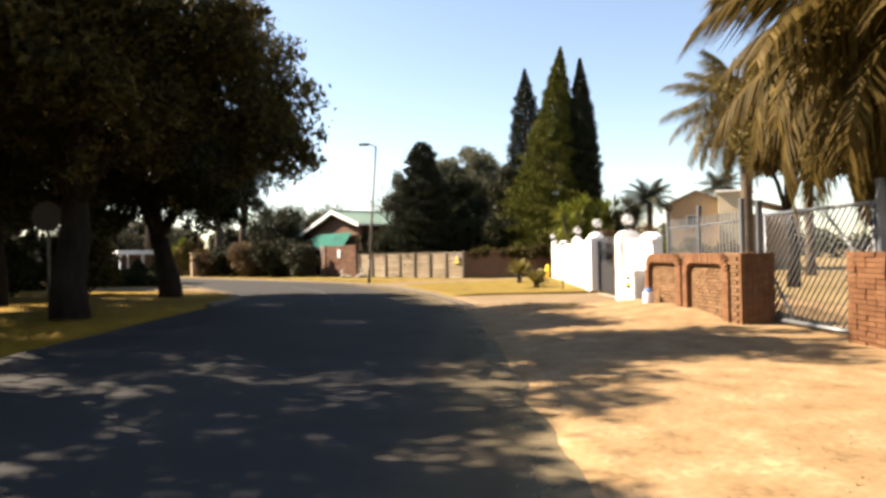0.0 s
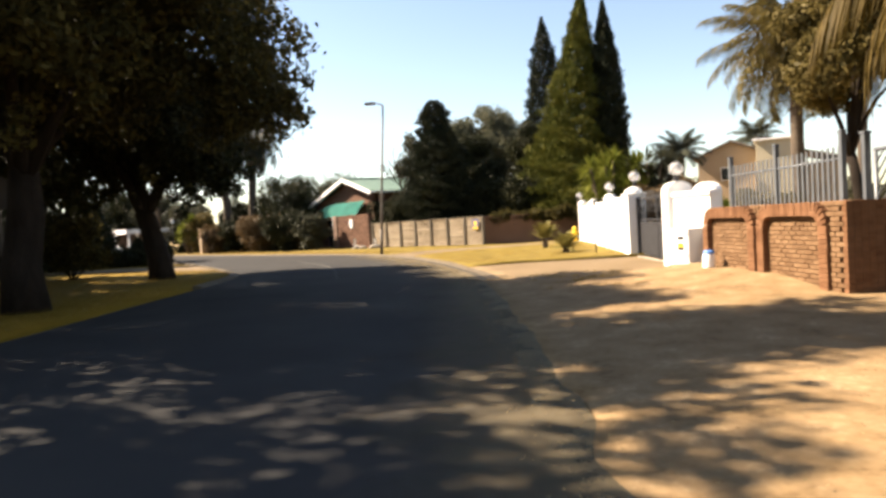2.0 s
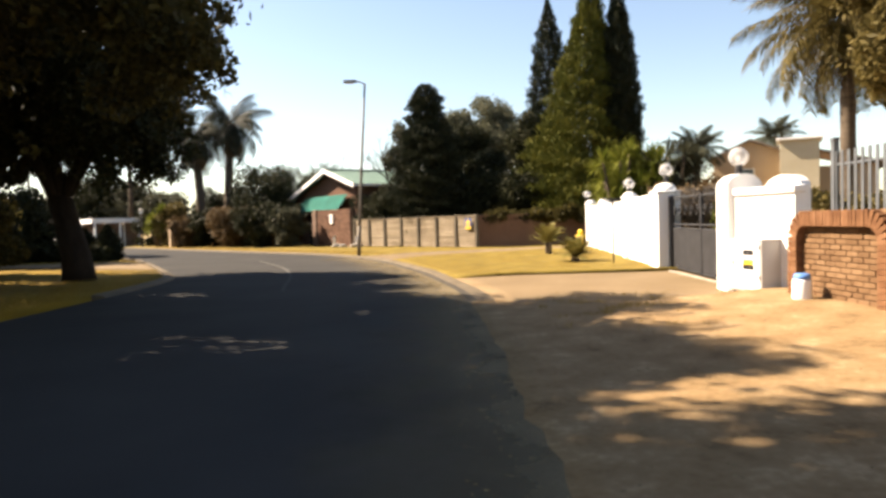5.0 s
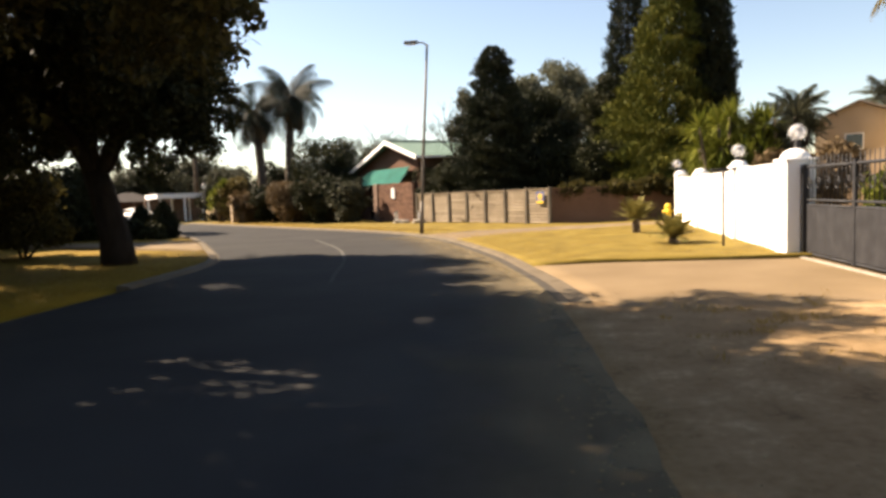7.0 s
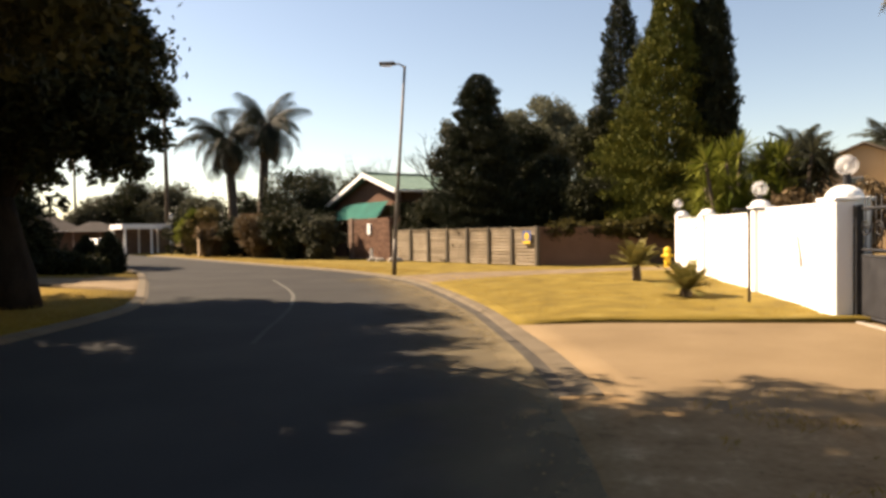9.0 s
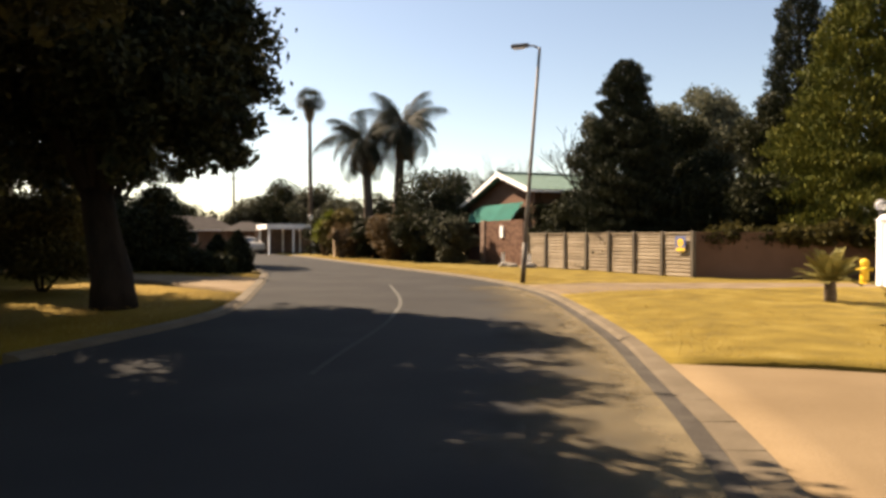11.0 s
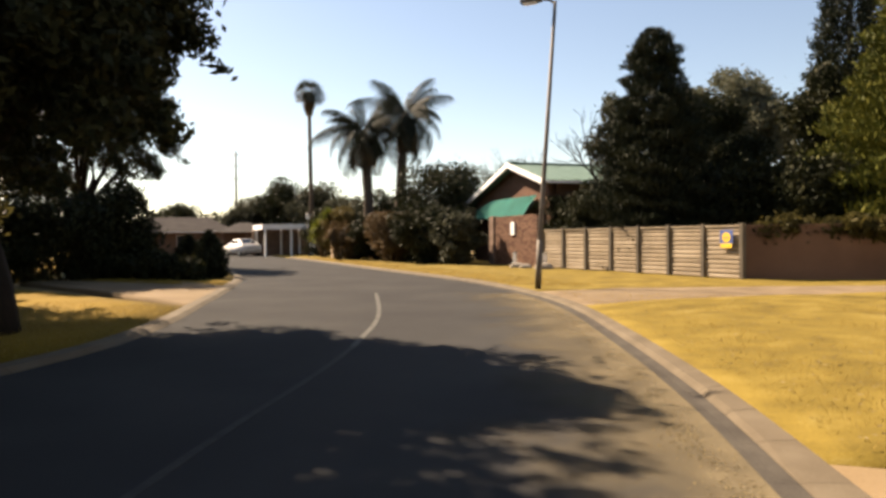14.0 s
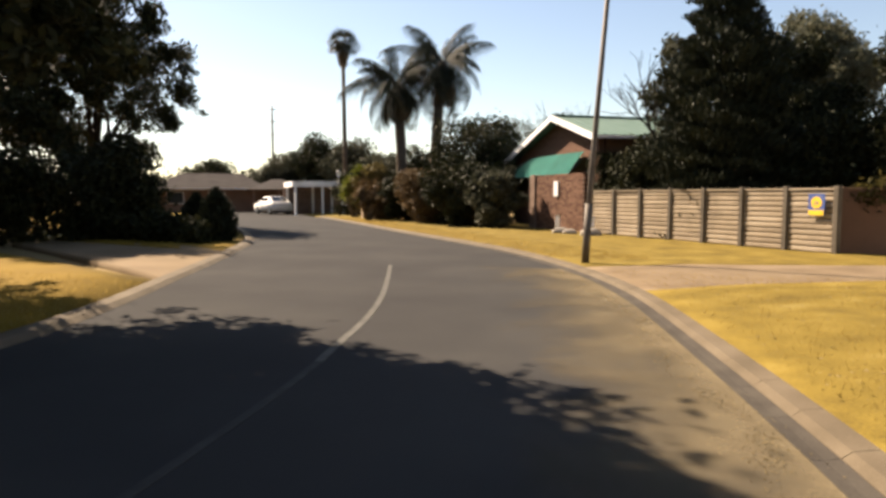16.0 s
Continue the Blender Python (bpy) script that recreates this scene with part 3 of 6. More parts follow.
# dry grass verge in front of the white wall
vrg = piece_line(ROAD_R, 22.25, 31.2)
single("grass_verge", verge_mesh(offset(vrg, 0.37), [(7.0, 22.2), (7.4, 36.5)], 0.11, 0.4, 0.05), DRYGRASS, label="dry yellow winter grass verge", category="verge", kind="structure", smooth=True)
single("dirt_track", verge_mesh(offset(piece_line(ROAD_R, 30.8, 34.3), 0.37), [(7.4, 35.6), (7.6, 38.0)], 0.09, 0.4, 0.02), TRACK, label="bare sandy track to a walled yard", category="track", kind="structure", smooth=True)
single("roadside_grass", verge_mesh(offset(piece_line(ROAD_R, 34.1, 100), 0.36), [(7.6, 37.7), (7.6, 40.0), (2.5, 40.4), (1.4, 41), (-6.2, 48.2), (-12, 54), (-22, 64), (-32, 74), (-58, 102)], 0.06, 0.8, 0.04), DRYGRASS, label="yellow dry grass strip along the bend", category="verge", kind="structure", smooth=True)
# left side
single("lawn_verge", verge_mesh(offset(piece_line(ROAD_L, -40, 29.6), -0.3), [(-60, -40), (-60, 10), (-60, 44)], 0.07, 0.6, 0.06), GREENGRASS, label="golden dry lawn under big shade trees", category="lawn", kind="structure", smooth=True)
single("pale_driveway", verge_mesh(offset(piece_line(ROAD_L, 29.4, 34.6), -0.02), [(-22.0, 34.4), (-24.0, 38.6)], 0.05, 0.4, 0.012), PAVING, label="pale concrete driveway of the corner house", category="driveway", kind="structure", smooth=True)
single("far_lawn", verge_mesh(offset(piece_line(ROAD_L, 34.4, 110), -0.3), [(-26, 36.5), (-60, 50), (-120, 100)], 0.06, 0.8, 0.04), GREENGRASS, label="dry lawn beside the far bend", category="lawn", kind="structure", smooth=True)

# kerbs: a mountable concrete edge with a shallow channel
kr = piece_line(ROAD_R, 17.5, 60)
kerb = thing("kerb", (0, 0, 0), 0, "weathered pale concrete mountable kerb", "kerb", kind="structure")
stones = resample(kr, 72)
for i in range(71):
    a, b = Vector(stones[i]), Vector(stones[i + 1])
    u = (b - a).normalized()
    o = Vector((u.y, -u.x))
    V, C = [], []
    for q in (a + u * 0.0015, b - u * 0.0015):
        # dropped where the driveway crosses
        g_ = max(0.0, min(1.0, (q.y - 21.8) / 2.2))
        V += [(*(q + o * 0.17), 0.010 + 0.012 * g_), (*(q + o * 0.23), 0.016 + 0.05 * g_), (*(q + o * (0.46 - 0.08 * g_)), 0.024 + 0.062 * g_), (*(q + o * (0.46 - 0.08 * g_)), -0.1), (*(q + o * 0.17), -0.1)]
        C += [(*(q - o * 0.01), 0.009), (*(q + o * 0.08), 0.008), (*(q + o * 0.165), 0.009 + 0.012 * g_), (*(q + o * 0.165), -0.1), (*(q - o * 0.01), -0.1)]
    F = [(0, 1, 6, 5), (1, 2, 7, 6), (2, 3, 8, 7), (4, 0, 5, 9), (0, 4, 3, 2, 1), (5, 6, 7, 8, 9)]
    for name_, verts_, mat_ in (("kerb_stone", V, CONCRETE), ("channel_stone", C, CHANNEL)):
        me = bpy.data.meshes.new(name_)
        me.from_pydata([tuple(v) for v in verts_], [], F)
        part(name_, finish(me, mat_), mat_, kerb)
kl = piece_line(ROAD_L, 20, 60)
kerb2 = thing("kerb", (0, 0, 0), 0, "low pale concrete kerb by the lawn", "kerb", kind="structure")
stones = resample(kl, 52)
for i in range(51):
    a, b = Vector(stones[i]), Vector(stones[i + 1])
    u = (b - a).normalized()
    o = Vector((-u.y, u.x))
    V = []
    for q in (a + u * 0.006, b - u * 0.006):
        V += [(*(q + o * 0.0), 0.004), (*(q + o * 0.10), 0.06), (*(q + o * 0.30), 0.075), (*(q + o * 0.30), -0.1), (*(q + o * 0.0), -0.1)]
    me = bpy.data.meshes.new("kerb_stone")
    me.from_pydata([tuple(v) for v in V], [], [(0, 1, 6, 5), (1, 2, 7, 6), (2, 3, 8, 7), (4, 0, 5, 9), (0, 4, 3, 2, 1), (5, 6, 7, 8, 9)])
    part("kerb_stone", finish(me, CONCRETE), CONCRETE, kerb2)

# windblown sand lying thinly on the asphalt edge, thinning out towards the middle
e = resample(piece_line(ROAD_R, -20, 34), 260)
bm = bmesh.new()
fade = bm.verts.layers.float.new("fade")
rows_ = []
for x, y in e:
    r_ = []
    for k_, off_ in enumerate((-2.6, -1.9, -1.3, -0.8, -0.4, -0.1, 0.02)):
        v = bm.verts.new((x + off_, y, 0.0065))
        v[fade] = (0.0, 0.16, 0.34, 0.52, 0.72, 0.9, 1.0)[k_]
        r_.append(v)
    rows_.append(r_)
for a_, b_ in zip(rows_[:-1], rows_[1:]):
    for k_ in range(6):
        bm.faces.new((a_[k_], a_[k_ + 1], b_[k_ + 1], b_[k_]))
single("blown_sand", bm, DUST, label="thin windblown sand along the road edge", category="sand", kind="structure")

# worn centre line on the bend
cl = smooth_line([(-4.55, 25.6), (-4.75, 26.2), (-5.2, 27.6), (-5.85, 29.2), (-6.8, 31.2), (-7.9, 33.4)], 0.4)
single("centre_line", strip(offset(cl, -0.045), offset(cl, 0.045), 0.005, 0.004), ROADPAINT, label="worn pale centre line on the bend", category="road marking", kind="structure")
# shaded near stretch of the line, its dimness put into the colour
cl = smooth_line([(-3.35, 20.4), (-3.68, 21.8), (-3.98, 23.3), (-4.3, 24.7), (-4.55, 25.6)], 0.4)
single("centre_line", strip(offset(cl, -0.04), offset(cl, 0.04), 0.005, 0.004), FAINTPAINT, label="worn centre line in the tree shade, coloured fainter", category="road marking", kind="structure")


def bar(name, a, b, r, mat, parent, n=8, r2=None, label=""):
    return part(name, tube_mesh(name, [a, b], [r, r2 or r], mat, n), mat, parent, label)


# ---------------------------------------------------------------- street lamp
lamp = thing("street_lamp", (-4.0, 35.36, 0.05), 0, "tall slim grey street lamp leaning slightly, on the kerb", "street lamp")
part("pole", tube_mesh("pole", [(0, 0, -0.15), (0.13, 0.02, 2.2), (0.53, 0.06, 7.65)], [0.075, 0.065, 0.045], POLE, 12), POLE, lamp)
part("base_sleeve", tube_mesh("base_sleeve", [(0, 0, -0.15), (0.07, 0.01, 1.3)], [0.086, 0.083], POLE, 12), POLE, lamp)
part("arm", tube_mesh("arm", [(0.53, 0.06, 7.6), (0.36, 0.10, 7.73), (0.06, 0.14, 7.79)], [0.035, 0.03, 0.028], POLE, 8), POLE, lamp)
bm = boxm(-0.14, 0.16, 7.73, 0.60, 0.22, 0.12, 0, 0.04)
head = part("lamp_head", bm, POLE, lamp)
part("lens", boxm(-0.18, 0.16, 7.70, 0.38, 0.17, 0.035, 0, 0.012), WHITEMETAL, head, "clear lamp lens")

# ---------------------------------------------------------------- brick wall with steel fence and gate
W0, W1 = Vector((6.15, 11.2)), Vector((5.73, 15.8))
wl = (W1 - W0).length
wang = math.degrees(math.atan2((W1 - W0).y, (W1 - W0).x))
wall = thing("brick_wall", (W0.x, W0.y, 0.0), wang, "low rust brick garden wall with arched recessed panels", "wall", kind="structure")
HB = 1.47
part("core", boxm(wl / 2, -0.19, -0.1, wl - 0.04, 0.18, HB - 0.03 + 0.1), MORTAR, wall)
brick_me = to_mesh(boxm(0, 0, -0.034, 0.212, 0.10, 0.066, 0, 0.007), FIELDBRICK, "brick")
sold_me = to_mesh(boxm(0, 0, -0.11, 0.070, 0.17, 0.22, 0, 0.007), BRICK, "soldier_brick")
rngb = np.random.default_rng(11)
rest = bmesh.new()
row, z = 0, -0.02
while z < HB - 0.06:
    s = 0.11 + (0.11 if row % 2 else 0.0)
    while s < wl - 0.06:
        proud = 0.055 if s < 0.34 else 0.0
        m = pose(s + rngb.uniform(-0.004, 0.004), -0.075 + proud + rngb.uniform(-0.005, 0.005), z + 0.034, 0, 0, rngb.uniform(-1.2, 1.2))
        part("brick", brick_me, FIELDBRICK, wall, m=m)
        add_box(rest, s, -0.30, z, 0.212, 0.05, 0.066)
        s += 0.223
    z += 0.0775
    row += 1
tagged(part("rear_brick_courses", rest, BRICK, wall), kind="stuff")
# raised arches of soldier bricks round the two panels
for a, b in ((0.46, 2.30), (2.62, wl - 0.10)):
    r = 0.30
    zt = HB - 0.13
    path = [(a, 0.0, 0.0)] + [(a, q, 0.0) for q in np.arange(0.075, zt - r, 0.075)]
    arc_n = 7
    path += [(a + r - r * math.cos(t_), zt - r + r * math.sin(t_), t_) for t_ in np.linspace(0.0, math.pi / 2, arc_n)]
    path += [(q, zt, math.pi / 2) for q in np.arange(a + r + 0.075, b - r, 0.075)]
    path += [(b - r + r * math.sin(t_), zt - r + r * math.cos(t_), math.pi / 2 + t_) for t_ in np.linspace(0.0, math.pi / 2, arc_n)]
    path += [(b, q, math.pi) for q in np.arange(zt - r - 0.075, 0.0, -0.075)]
    for x_, z_, t_ in path:
        m = Matrix.Translation((x_, 0.0 + rngb.uniform(-0.004, 0.004), z_)) @ Matrix.Rotation(t_ - math.pi / 2, 4, "Y")
        part("soldier_brick", sold_me, BRICK, wall, m=m)
end = bmesh.new()
z = -0.02
while z < HB - 0.06:
    for k in range(6):
        add_box(end, 0.0, -0.03 - 0.115 * k, z, 0.10, 0.108, 0.066)
    z += 0.0775
part("end_pier", end, BRICK, wall)
part("end_core", boxm(0.01, -0.32, -0.1, 0.07, 0.66, HB + 0.02), MORTAR, wall)
part("coping", boxm(wl / 2, -0.20, HB - 0.07, wl, 0.22, 0.05, 0, 0.012), MORTAR, wall)

# gate pier on the near side
pier = thing("gate_pier", (7.0, 8.0, 0), 0, "rough rust brick gate pier with a ragged front", "gate pier")
bm = bmesh.new()
z, row = -0.02, 0
while z < 1.42:
    for k in range(4):
        for j in range(4):
            if 0 < k < 3 and 0 < j < 3:
                continue
            add_box(bm, -0.34 + 0.225 * k + rngb.uniform(-0.012, 0.012), -0.34 + 0.225 * j + rngb.uniform(-0.012, 0.012), z, 0.215, 0.215, 0.068)
    z += 0.0775
part("brickwork", bm, BRICK, pier)
part("core", boxm(0, 0, -0.05, 0.78, 0.78, 1.44), MORTAR, pier)
nw = thing("brick_wall", (7.0, 7.55, 0), -88, "low rust brick garden wall beyond the gate", "wall", kind="structure")
bm = bmesh.new()
z, row = -0.02, 0
while z < HB:
    s = 0.11 + (0.11 if row % 2 else 0)
    while s < 16:
        add_box(bm, s, 0.0, z, 0.212, 0.2, 0.068)
        s += 0.223
    z += 0.0775
    row += 1
part("brick_courses", bm, BRICK, nw)
part("core", boxm(8.0, 0, -0.05, 16, 0.17, HB), MORTAR, nw)

# sliding gate of slanted steel bars
G0, G1 = Vector((6.80, 11.55)), Vector((6.95, 8.35))
gl = (G1 - G0).length
gate = thing("driveway_gate", (G0.x, G0.y, 0.07), math.degrees(math.atan2((G1 - G0).y, (G1 - G0).x)), "grey steel sliding gate with slanted bars", "gate")
GH = 2.12
bar("frame_rail", (0, 0, 0.08), (gl, 0, 0.08), 0.05, STEEL, gate, 4)
bar("frame_rail", (0, 0, GH), (gl, 0, GH), 0.035, STEEL, gate, 4)
bar("frame_post", (0.03, 0, 0.06), (0.03, 0, GH), 0.035, STEEL, gate, 4)
bar("frame_post", (gl - 0.03, 0, 0.06), (gl - 0.03, 0, GH), 0.035, STEEL, gate, 4)
bar("brace", (0.02, 0.02, 1.15), (0.95, 0.02, 0.1), 0.03, STEEL, gate, 4)
bar("brace", (1.85, 0.02, GH), (gl - 0.05, 0.02, 0.95), 0.03, STEEL, gate, 4)
slope = 1.15
k = -GH / slope
while k < gl:
    a, b = k, k + (GH - 0.1) / slope
    za, zb = 0.1, GH
    if a < 0:
        za += -a * slope
        a = 0.0
    if b > gl:
        zb -= (b - gl) * slope
        b = gl
    if zb - za > 0.12:
        bar("bar", (a, 0, za), (b, 0, zb), 0.014, STEEL, gate, 6)
    k += 0.155
k = 0.1
while k < 0.95:
    zt = 1.15 - 1.05 * k / 0.95
    bar("bar", (k, 0.03, zt), (max(0, k - zt / 1.15), 0.03, 0.1), 0.012, STEEL, gate, 6)
    k += 0.14
for px, py, ph in ((6.72, 11.62, 2.45), (6.95, 8.22, 2.5)):
    gp = thing("gate_post", (px, py, 0.0), 0, "grey square steel gate post with a cap", "gate post", "gate posts")
    part("post", boxm(0, 0, -0.1, 0.10, 0.10, ph + 0.1, 0, 0.008), STEEL, gp)
    part("cap", boxm(0, 0, ph, 0.13, 0.13, 0.04, 0, 0.01), STEEL, gp)

# palisade fence above the brick wall
fence = thing("palisade_fence", (6.45, 11.75, 0), 94, "grey steel palisade fence behind the brick wall", "fence")
FL = 3.85
for zz in (1.35, 2.1):
    bar("rail", (0, 0, zz), (FL, 0, zz), 0.025, STEEL, fence, 4)
pale_me = to_mesh(boxm(0, 0, 0, 0.055, 0.012, 1.32), STEEL, "pale")
i = 0
s = 0.08
while s < FL:
    part("pale", pale_me, STEEL, fence, m=pose(s, 0.015, 0.98))
    s += 0.145
for s, hh in ((0.02, 2.5), (1.95, 2.5), (FL - 0.1, 2.45)):
    po = part("fence_post", boxm(s, 0, -0.05, 0.08, 0.08, hh + 0.05, 0, 0.006), STEEL, fence)
    part("finial", boxm(s, 0, hh, 0.10, 0.10, 0.05, 0, 0.015), STEEL, po)

# ---------------------------------------------------------------- white property


def globe_lamp(x, y, z, zc):
    """A clear globe whose middle is at zc, on a short dark stem from z."""
    g = thing("globe_lamp", (x, y, z), 0, "clear round glass globe lamp on a white pillar", "lamp", "globe lamps")
    part("holder", cyl(0, 0, -0.01, 0.07, 0.06, zc - z - 0.12, 14, 0.01), DARKIRON, g)
    bm = bmesh.new()
    bmesh.ops.create_uvsphere(bm, u_segments=24, v_segments=14, radius=0.175, matrix=Matrix.Translation((0, 0, zc - z)))
    part("globe", bm, GLOBE, g, smooth=True)
    bm = bmesh.new()
    bmesh.ops.create_uvsphere(bm, u_segments=12, v_segments=8, radius=0.045, matrix=Matrix.Translation((0, 0, zc - z - 0.05)) @ Matrix.Diagonal((1, 1, 1.6, 1)))
    part("bulb", bm, WHITEMETAL, g, smooth=True)
    return g


def dome_cap(bm, x, y, z, sx, sy, h, rz=0):
    """A low moulded cap with a rounded top."""
    add_box(bm, x, y, z, sx, sy, 0.06, rz, 0.015)
    r = bmesh.ops.create_uvsphere(bm, u_segments=20, v_segments=12, radius=0.5, matrix=pose(x, y, z + 0.05, 0, 0, rz) @ Matrix.Diagonal((sx * 0.92, sy * 0.92, h * 2, 1)))
    bmesh.ops.delete(bm, geom=[v for v in r["verts"] if v.co.z < z + 0.03], context="VERTS")
    return bm


A, B = Vector((5.74, 23.2)), Vector((6.58, 37.0))
L = (B - A).length
ww = thing("white_wall", (A.x, A.y, 0), math.degrees(math.atan2((B - A).y, (B - A).x)), "white plastered boundary wall with round-capped pillars", "wall", kind="structure")
part("panel", boxm(2.0, -0.12, -0.1, 4.05, 0.2, 2.06, 0, 0.012), WHITE, ww)
part("panel", boxm(6.7, -0.12, -0.1, 5.35, 0.2, 2.00, 0, 0.012), WHITE, ww)
part("panel", boxm(11.6, -0.12, -0.1, 4.4, 0.2, 1.98, 0, 0.012), WHITE, ww)
for s in (1.9, 6.7, 11.6):
    part("coping", boxm(s, -0.12, 1.88 if s > 6 else 1.94, 4.0 if s != 6.7 else 5.2, 0.26, 0.05, 0, 0.015), WHITE, ww)
for s, h in ((4.0, 2.0), (9.4, 1.95), (13.6, 2.02)):
    p = part("pillar", boxm(s, -0.14, -0.1, 0.5, 0.42, h + 0.1, 0, 0.015), WHITE, ww)
    part("cap", dome_cap(bmesh.new(), s, -0.14, h, 0.56, 0.48, 0.17), WHITE, p, smooth=False)
globe_lamp(6.1, 27.15, 2.2, 2.47)
globe_lamp(6.55, 36.75, 2.22, 2.49)


def gate_pillar(x, y, sx, sy, h, label):
    t = thing("gate_pillar", (x, y, 0), 2, label, "pillar", "white gate pillars")
    part("shaft", boxm(0, 0, -0.1, sx, sy, h + 0.1, 0, 0.025), WHITE, t)
    part("cap", dome_cap(bmesh.new(), 0, 0, h, sx + 0.05, sy + 0.05, 0.22), WHITE, t)
    return t


gate_pillar(5.97, 22.93, 0.58, 0.60, 2.0, "square white plastered gate pillar with a rounded cap")
globe_lamp(6.02, 22.95, 2.25, 2.60)


def arch_block(x0, x1, y0, y1, spring, rise):
    """An upright block whose top is a shallow arch, seen along y."""
    prof = [(x0, -0.1), (x1, -0.1)]
    for k in range(15):
        a = math.pi * k / 14
        prof.append(((x0 + x1) / 2 + (x1 - x0) / 2 * math.cos(a), spring + rise * math.sin(a)))
    bm = bmesh.new()
    f0 = [bm.verts.new((x, y0, z)) for x, z in prof]
    f1 = [bm.verts.new((x, y1, z)) for x, z in prof]
    bm.faces.new(f0)
    bm.faces.new(f1[::-1])
    for k in range(len(prof)):
        bm.faces.new((f0[k], f1[k], f1[(k + 1) % len(prof)], f0[(k + 1) % len(prof)]))
    bmesh.ops.recalc_face_normals(bm, faces=bm.faces[:])
    bmesh.ops.bevel(bm, geom=[e for e in bm.edges if abs(e.verts[0].co.y - e.verts[1].co.y) < 1e-4], offset=0.02, segments=2, affect="EDGES")
    return bm


ap = thing("gate_pillar", (5.46, 17.62, 0), 0, "white plastered gate pillar with an arched top beside a meter box", "pillar", "white gate pillars")
part("shaft", arch_block(0.0, 0.64, 0.0, 0.5, 1.91, 0.24), WHITE, ap)
globe_lamp(5.78, 17.87, 2.14, 2.46)
# splayed panel between the pillar and the brick wall
fw = thing("white_wall", (5.81, 16.98, 0), -70.5, "white plastered splayed wall panel with an arched crest", "wall", kind="structure")
part("panel", boxm(0, 0.1, -0.1, 1.34, 0.2, 1.86, 0, 0.015), WHITE, fw)
part("band", boxm(0.02, 0.085, 1.75, 1.36, 0.26, 0.12, 0, 0.02), WHITE, fw)
part("crest", arch_block(-0.08, 0.66, 0.12, 0.36, 1.85, 0.20), WHITE, fw)

# double driveway gate with solid lower panels and scrollwork above
dg = thing("double_gate", (5.98, 18.3, 0.08), 89, "dark iron double gate with solid panels and scrollwork", "gate")
GW = 4.3
for leaf_i in (0, 1):
    x0 = 0.02 + leaf_i * GW / 2
    x1 = x0 + GW / 2 - 0.04
    lf = part("gate_leaf", boxm((x0 + x1) / 2, 0, 0.08, x1 - x0, 0.03, 0.92, 0, 0.004), DARKIRON, dg)
    for zz in (0.04, 1.02, 1.12, 1.78):
        bar("rail", (x0, 0, zz), (x1, 0, zz), 0.028, DARKIRON, lf, 4)
    for xx in (x0, x1):
        part("stile", boxm(xx, 0, 0.0, 0.06, 0.06, 1.85, 0, 0.006), DARKIRON, lf)
    n = 13
    for i in range(1, n):
        xx = x0 + (x1 - x0) * i / n
        bar("spindle", (xx, 0, 1.12), (xx, 0, 2.0 - 0.08 * abs(i - n / 2) / n), 0.010, DARKIRON, lf, 6)
    for i in range(5):
        c = x0 + (x1 - x0) * (i + 0.5) / 5
        ring = [(c + 0.14 * math.cos(a) * (1 - a / 14), 0.02, 1.45 + 0.14 * math.sin(a) * (1 - a / 14)) for a in np.linspace(0, 9.4, 30)]
        part("scroll", tube_mesh("scroll", ring, [0.011] * 30, DARKIRON, 5), DARKIRON, lf)
    for i in range(2):
        c = x0 + (x1 - x0) * (0.28 + 0.44 * i)
        for zz in (0.25, 0.72):
            part("ornament", boxm(c, -0.03, zz, 0.16, 0.02, 0.16, 0, 0.01), STEEL, lf)
for yy in (18.36, 22.58):
    dp = single("gate_stop_post", boxm(0, 0, -0.1, 0.12, 0.12, 2.0, 0, 0.01), DARKIRON, (6.02, yy, 0.02), 0, "dark steel gate hinge post", "gate post", "hinge posts")
single("slide_rail", boxm(0, 0, -0.02, 0.1, 4.3, 0.05, 0, 0.01), STONE, (5.85, 20.45, 0.045), 0, "raised concrete gate sill", "gate sill", kind="structure")

# meter cabinet and water bottle
mb = thing("meter_cabinet", (5.66, 16.93, 0.14), 17, "weathered white steel electricity meter cabinet", "cabinet")
# grey body beside the white door: the shaded side put into colour
part("body", boxm(0, 0, 0.0, 0.40, 0.74, 0.84, 0, 0.012), GREYBOX, mb)
# near-black colour stands in for the shade under the cabinet
part("plinth", boxm(0, 0, -0.16, 0.36, 0.70, 0.17, 0, 0.01), DARKIRON, mb, "plinth coloured dark for the shaded gap")
part("roof", boxm(0, 0, 0.84, 0.43, 0.78, 0.03, 0, 0.012), GREYBOX, mb)
dr = part("door", boxm(-0.205, 0, 0.04, 0.02, 0.68, 0.77, 0, 0.005), WHITEMETAL, mb, "white enamel door")
part("sticker", boxm(-0.2175, -0.08, 0.42, 0.004, 0.24, 0.11), YELLOW, dr, "yellow warning sticker")
for zz in (0.60, 0.36):
    part("sticker", boxm(-0.2175, -0.08, zz, 0.004, 0.26, 0.09), DARKIRON, dr, "dark printed plate")
for zz in (0.2, 0.7):
    part("hinge", tube_mesh("hinge", [(-0.215, -0.33, zz), (-0.215, -0.33, zz + 0.08)], [0.012, 0.012], STEEL, 8), STEEL, dr)
part("latch", boxm(-0.222, 0.28, 0.42, 0.02, 0.03, 0.09, 0, 0.005), STEEL, dr)
bt = thing("plastic_drum", (5.52, 15.12, 0.1), 0, "small white plastic drum with a blue lid", "drum")
part("body", cyl(0, 0, -0.05, 0.13, 0.125, 0.44, 18, 0.02), WHITEMETAL, bt, smooth=True)
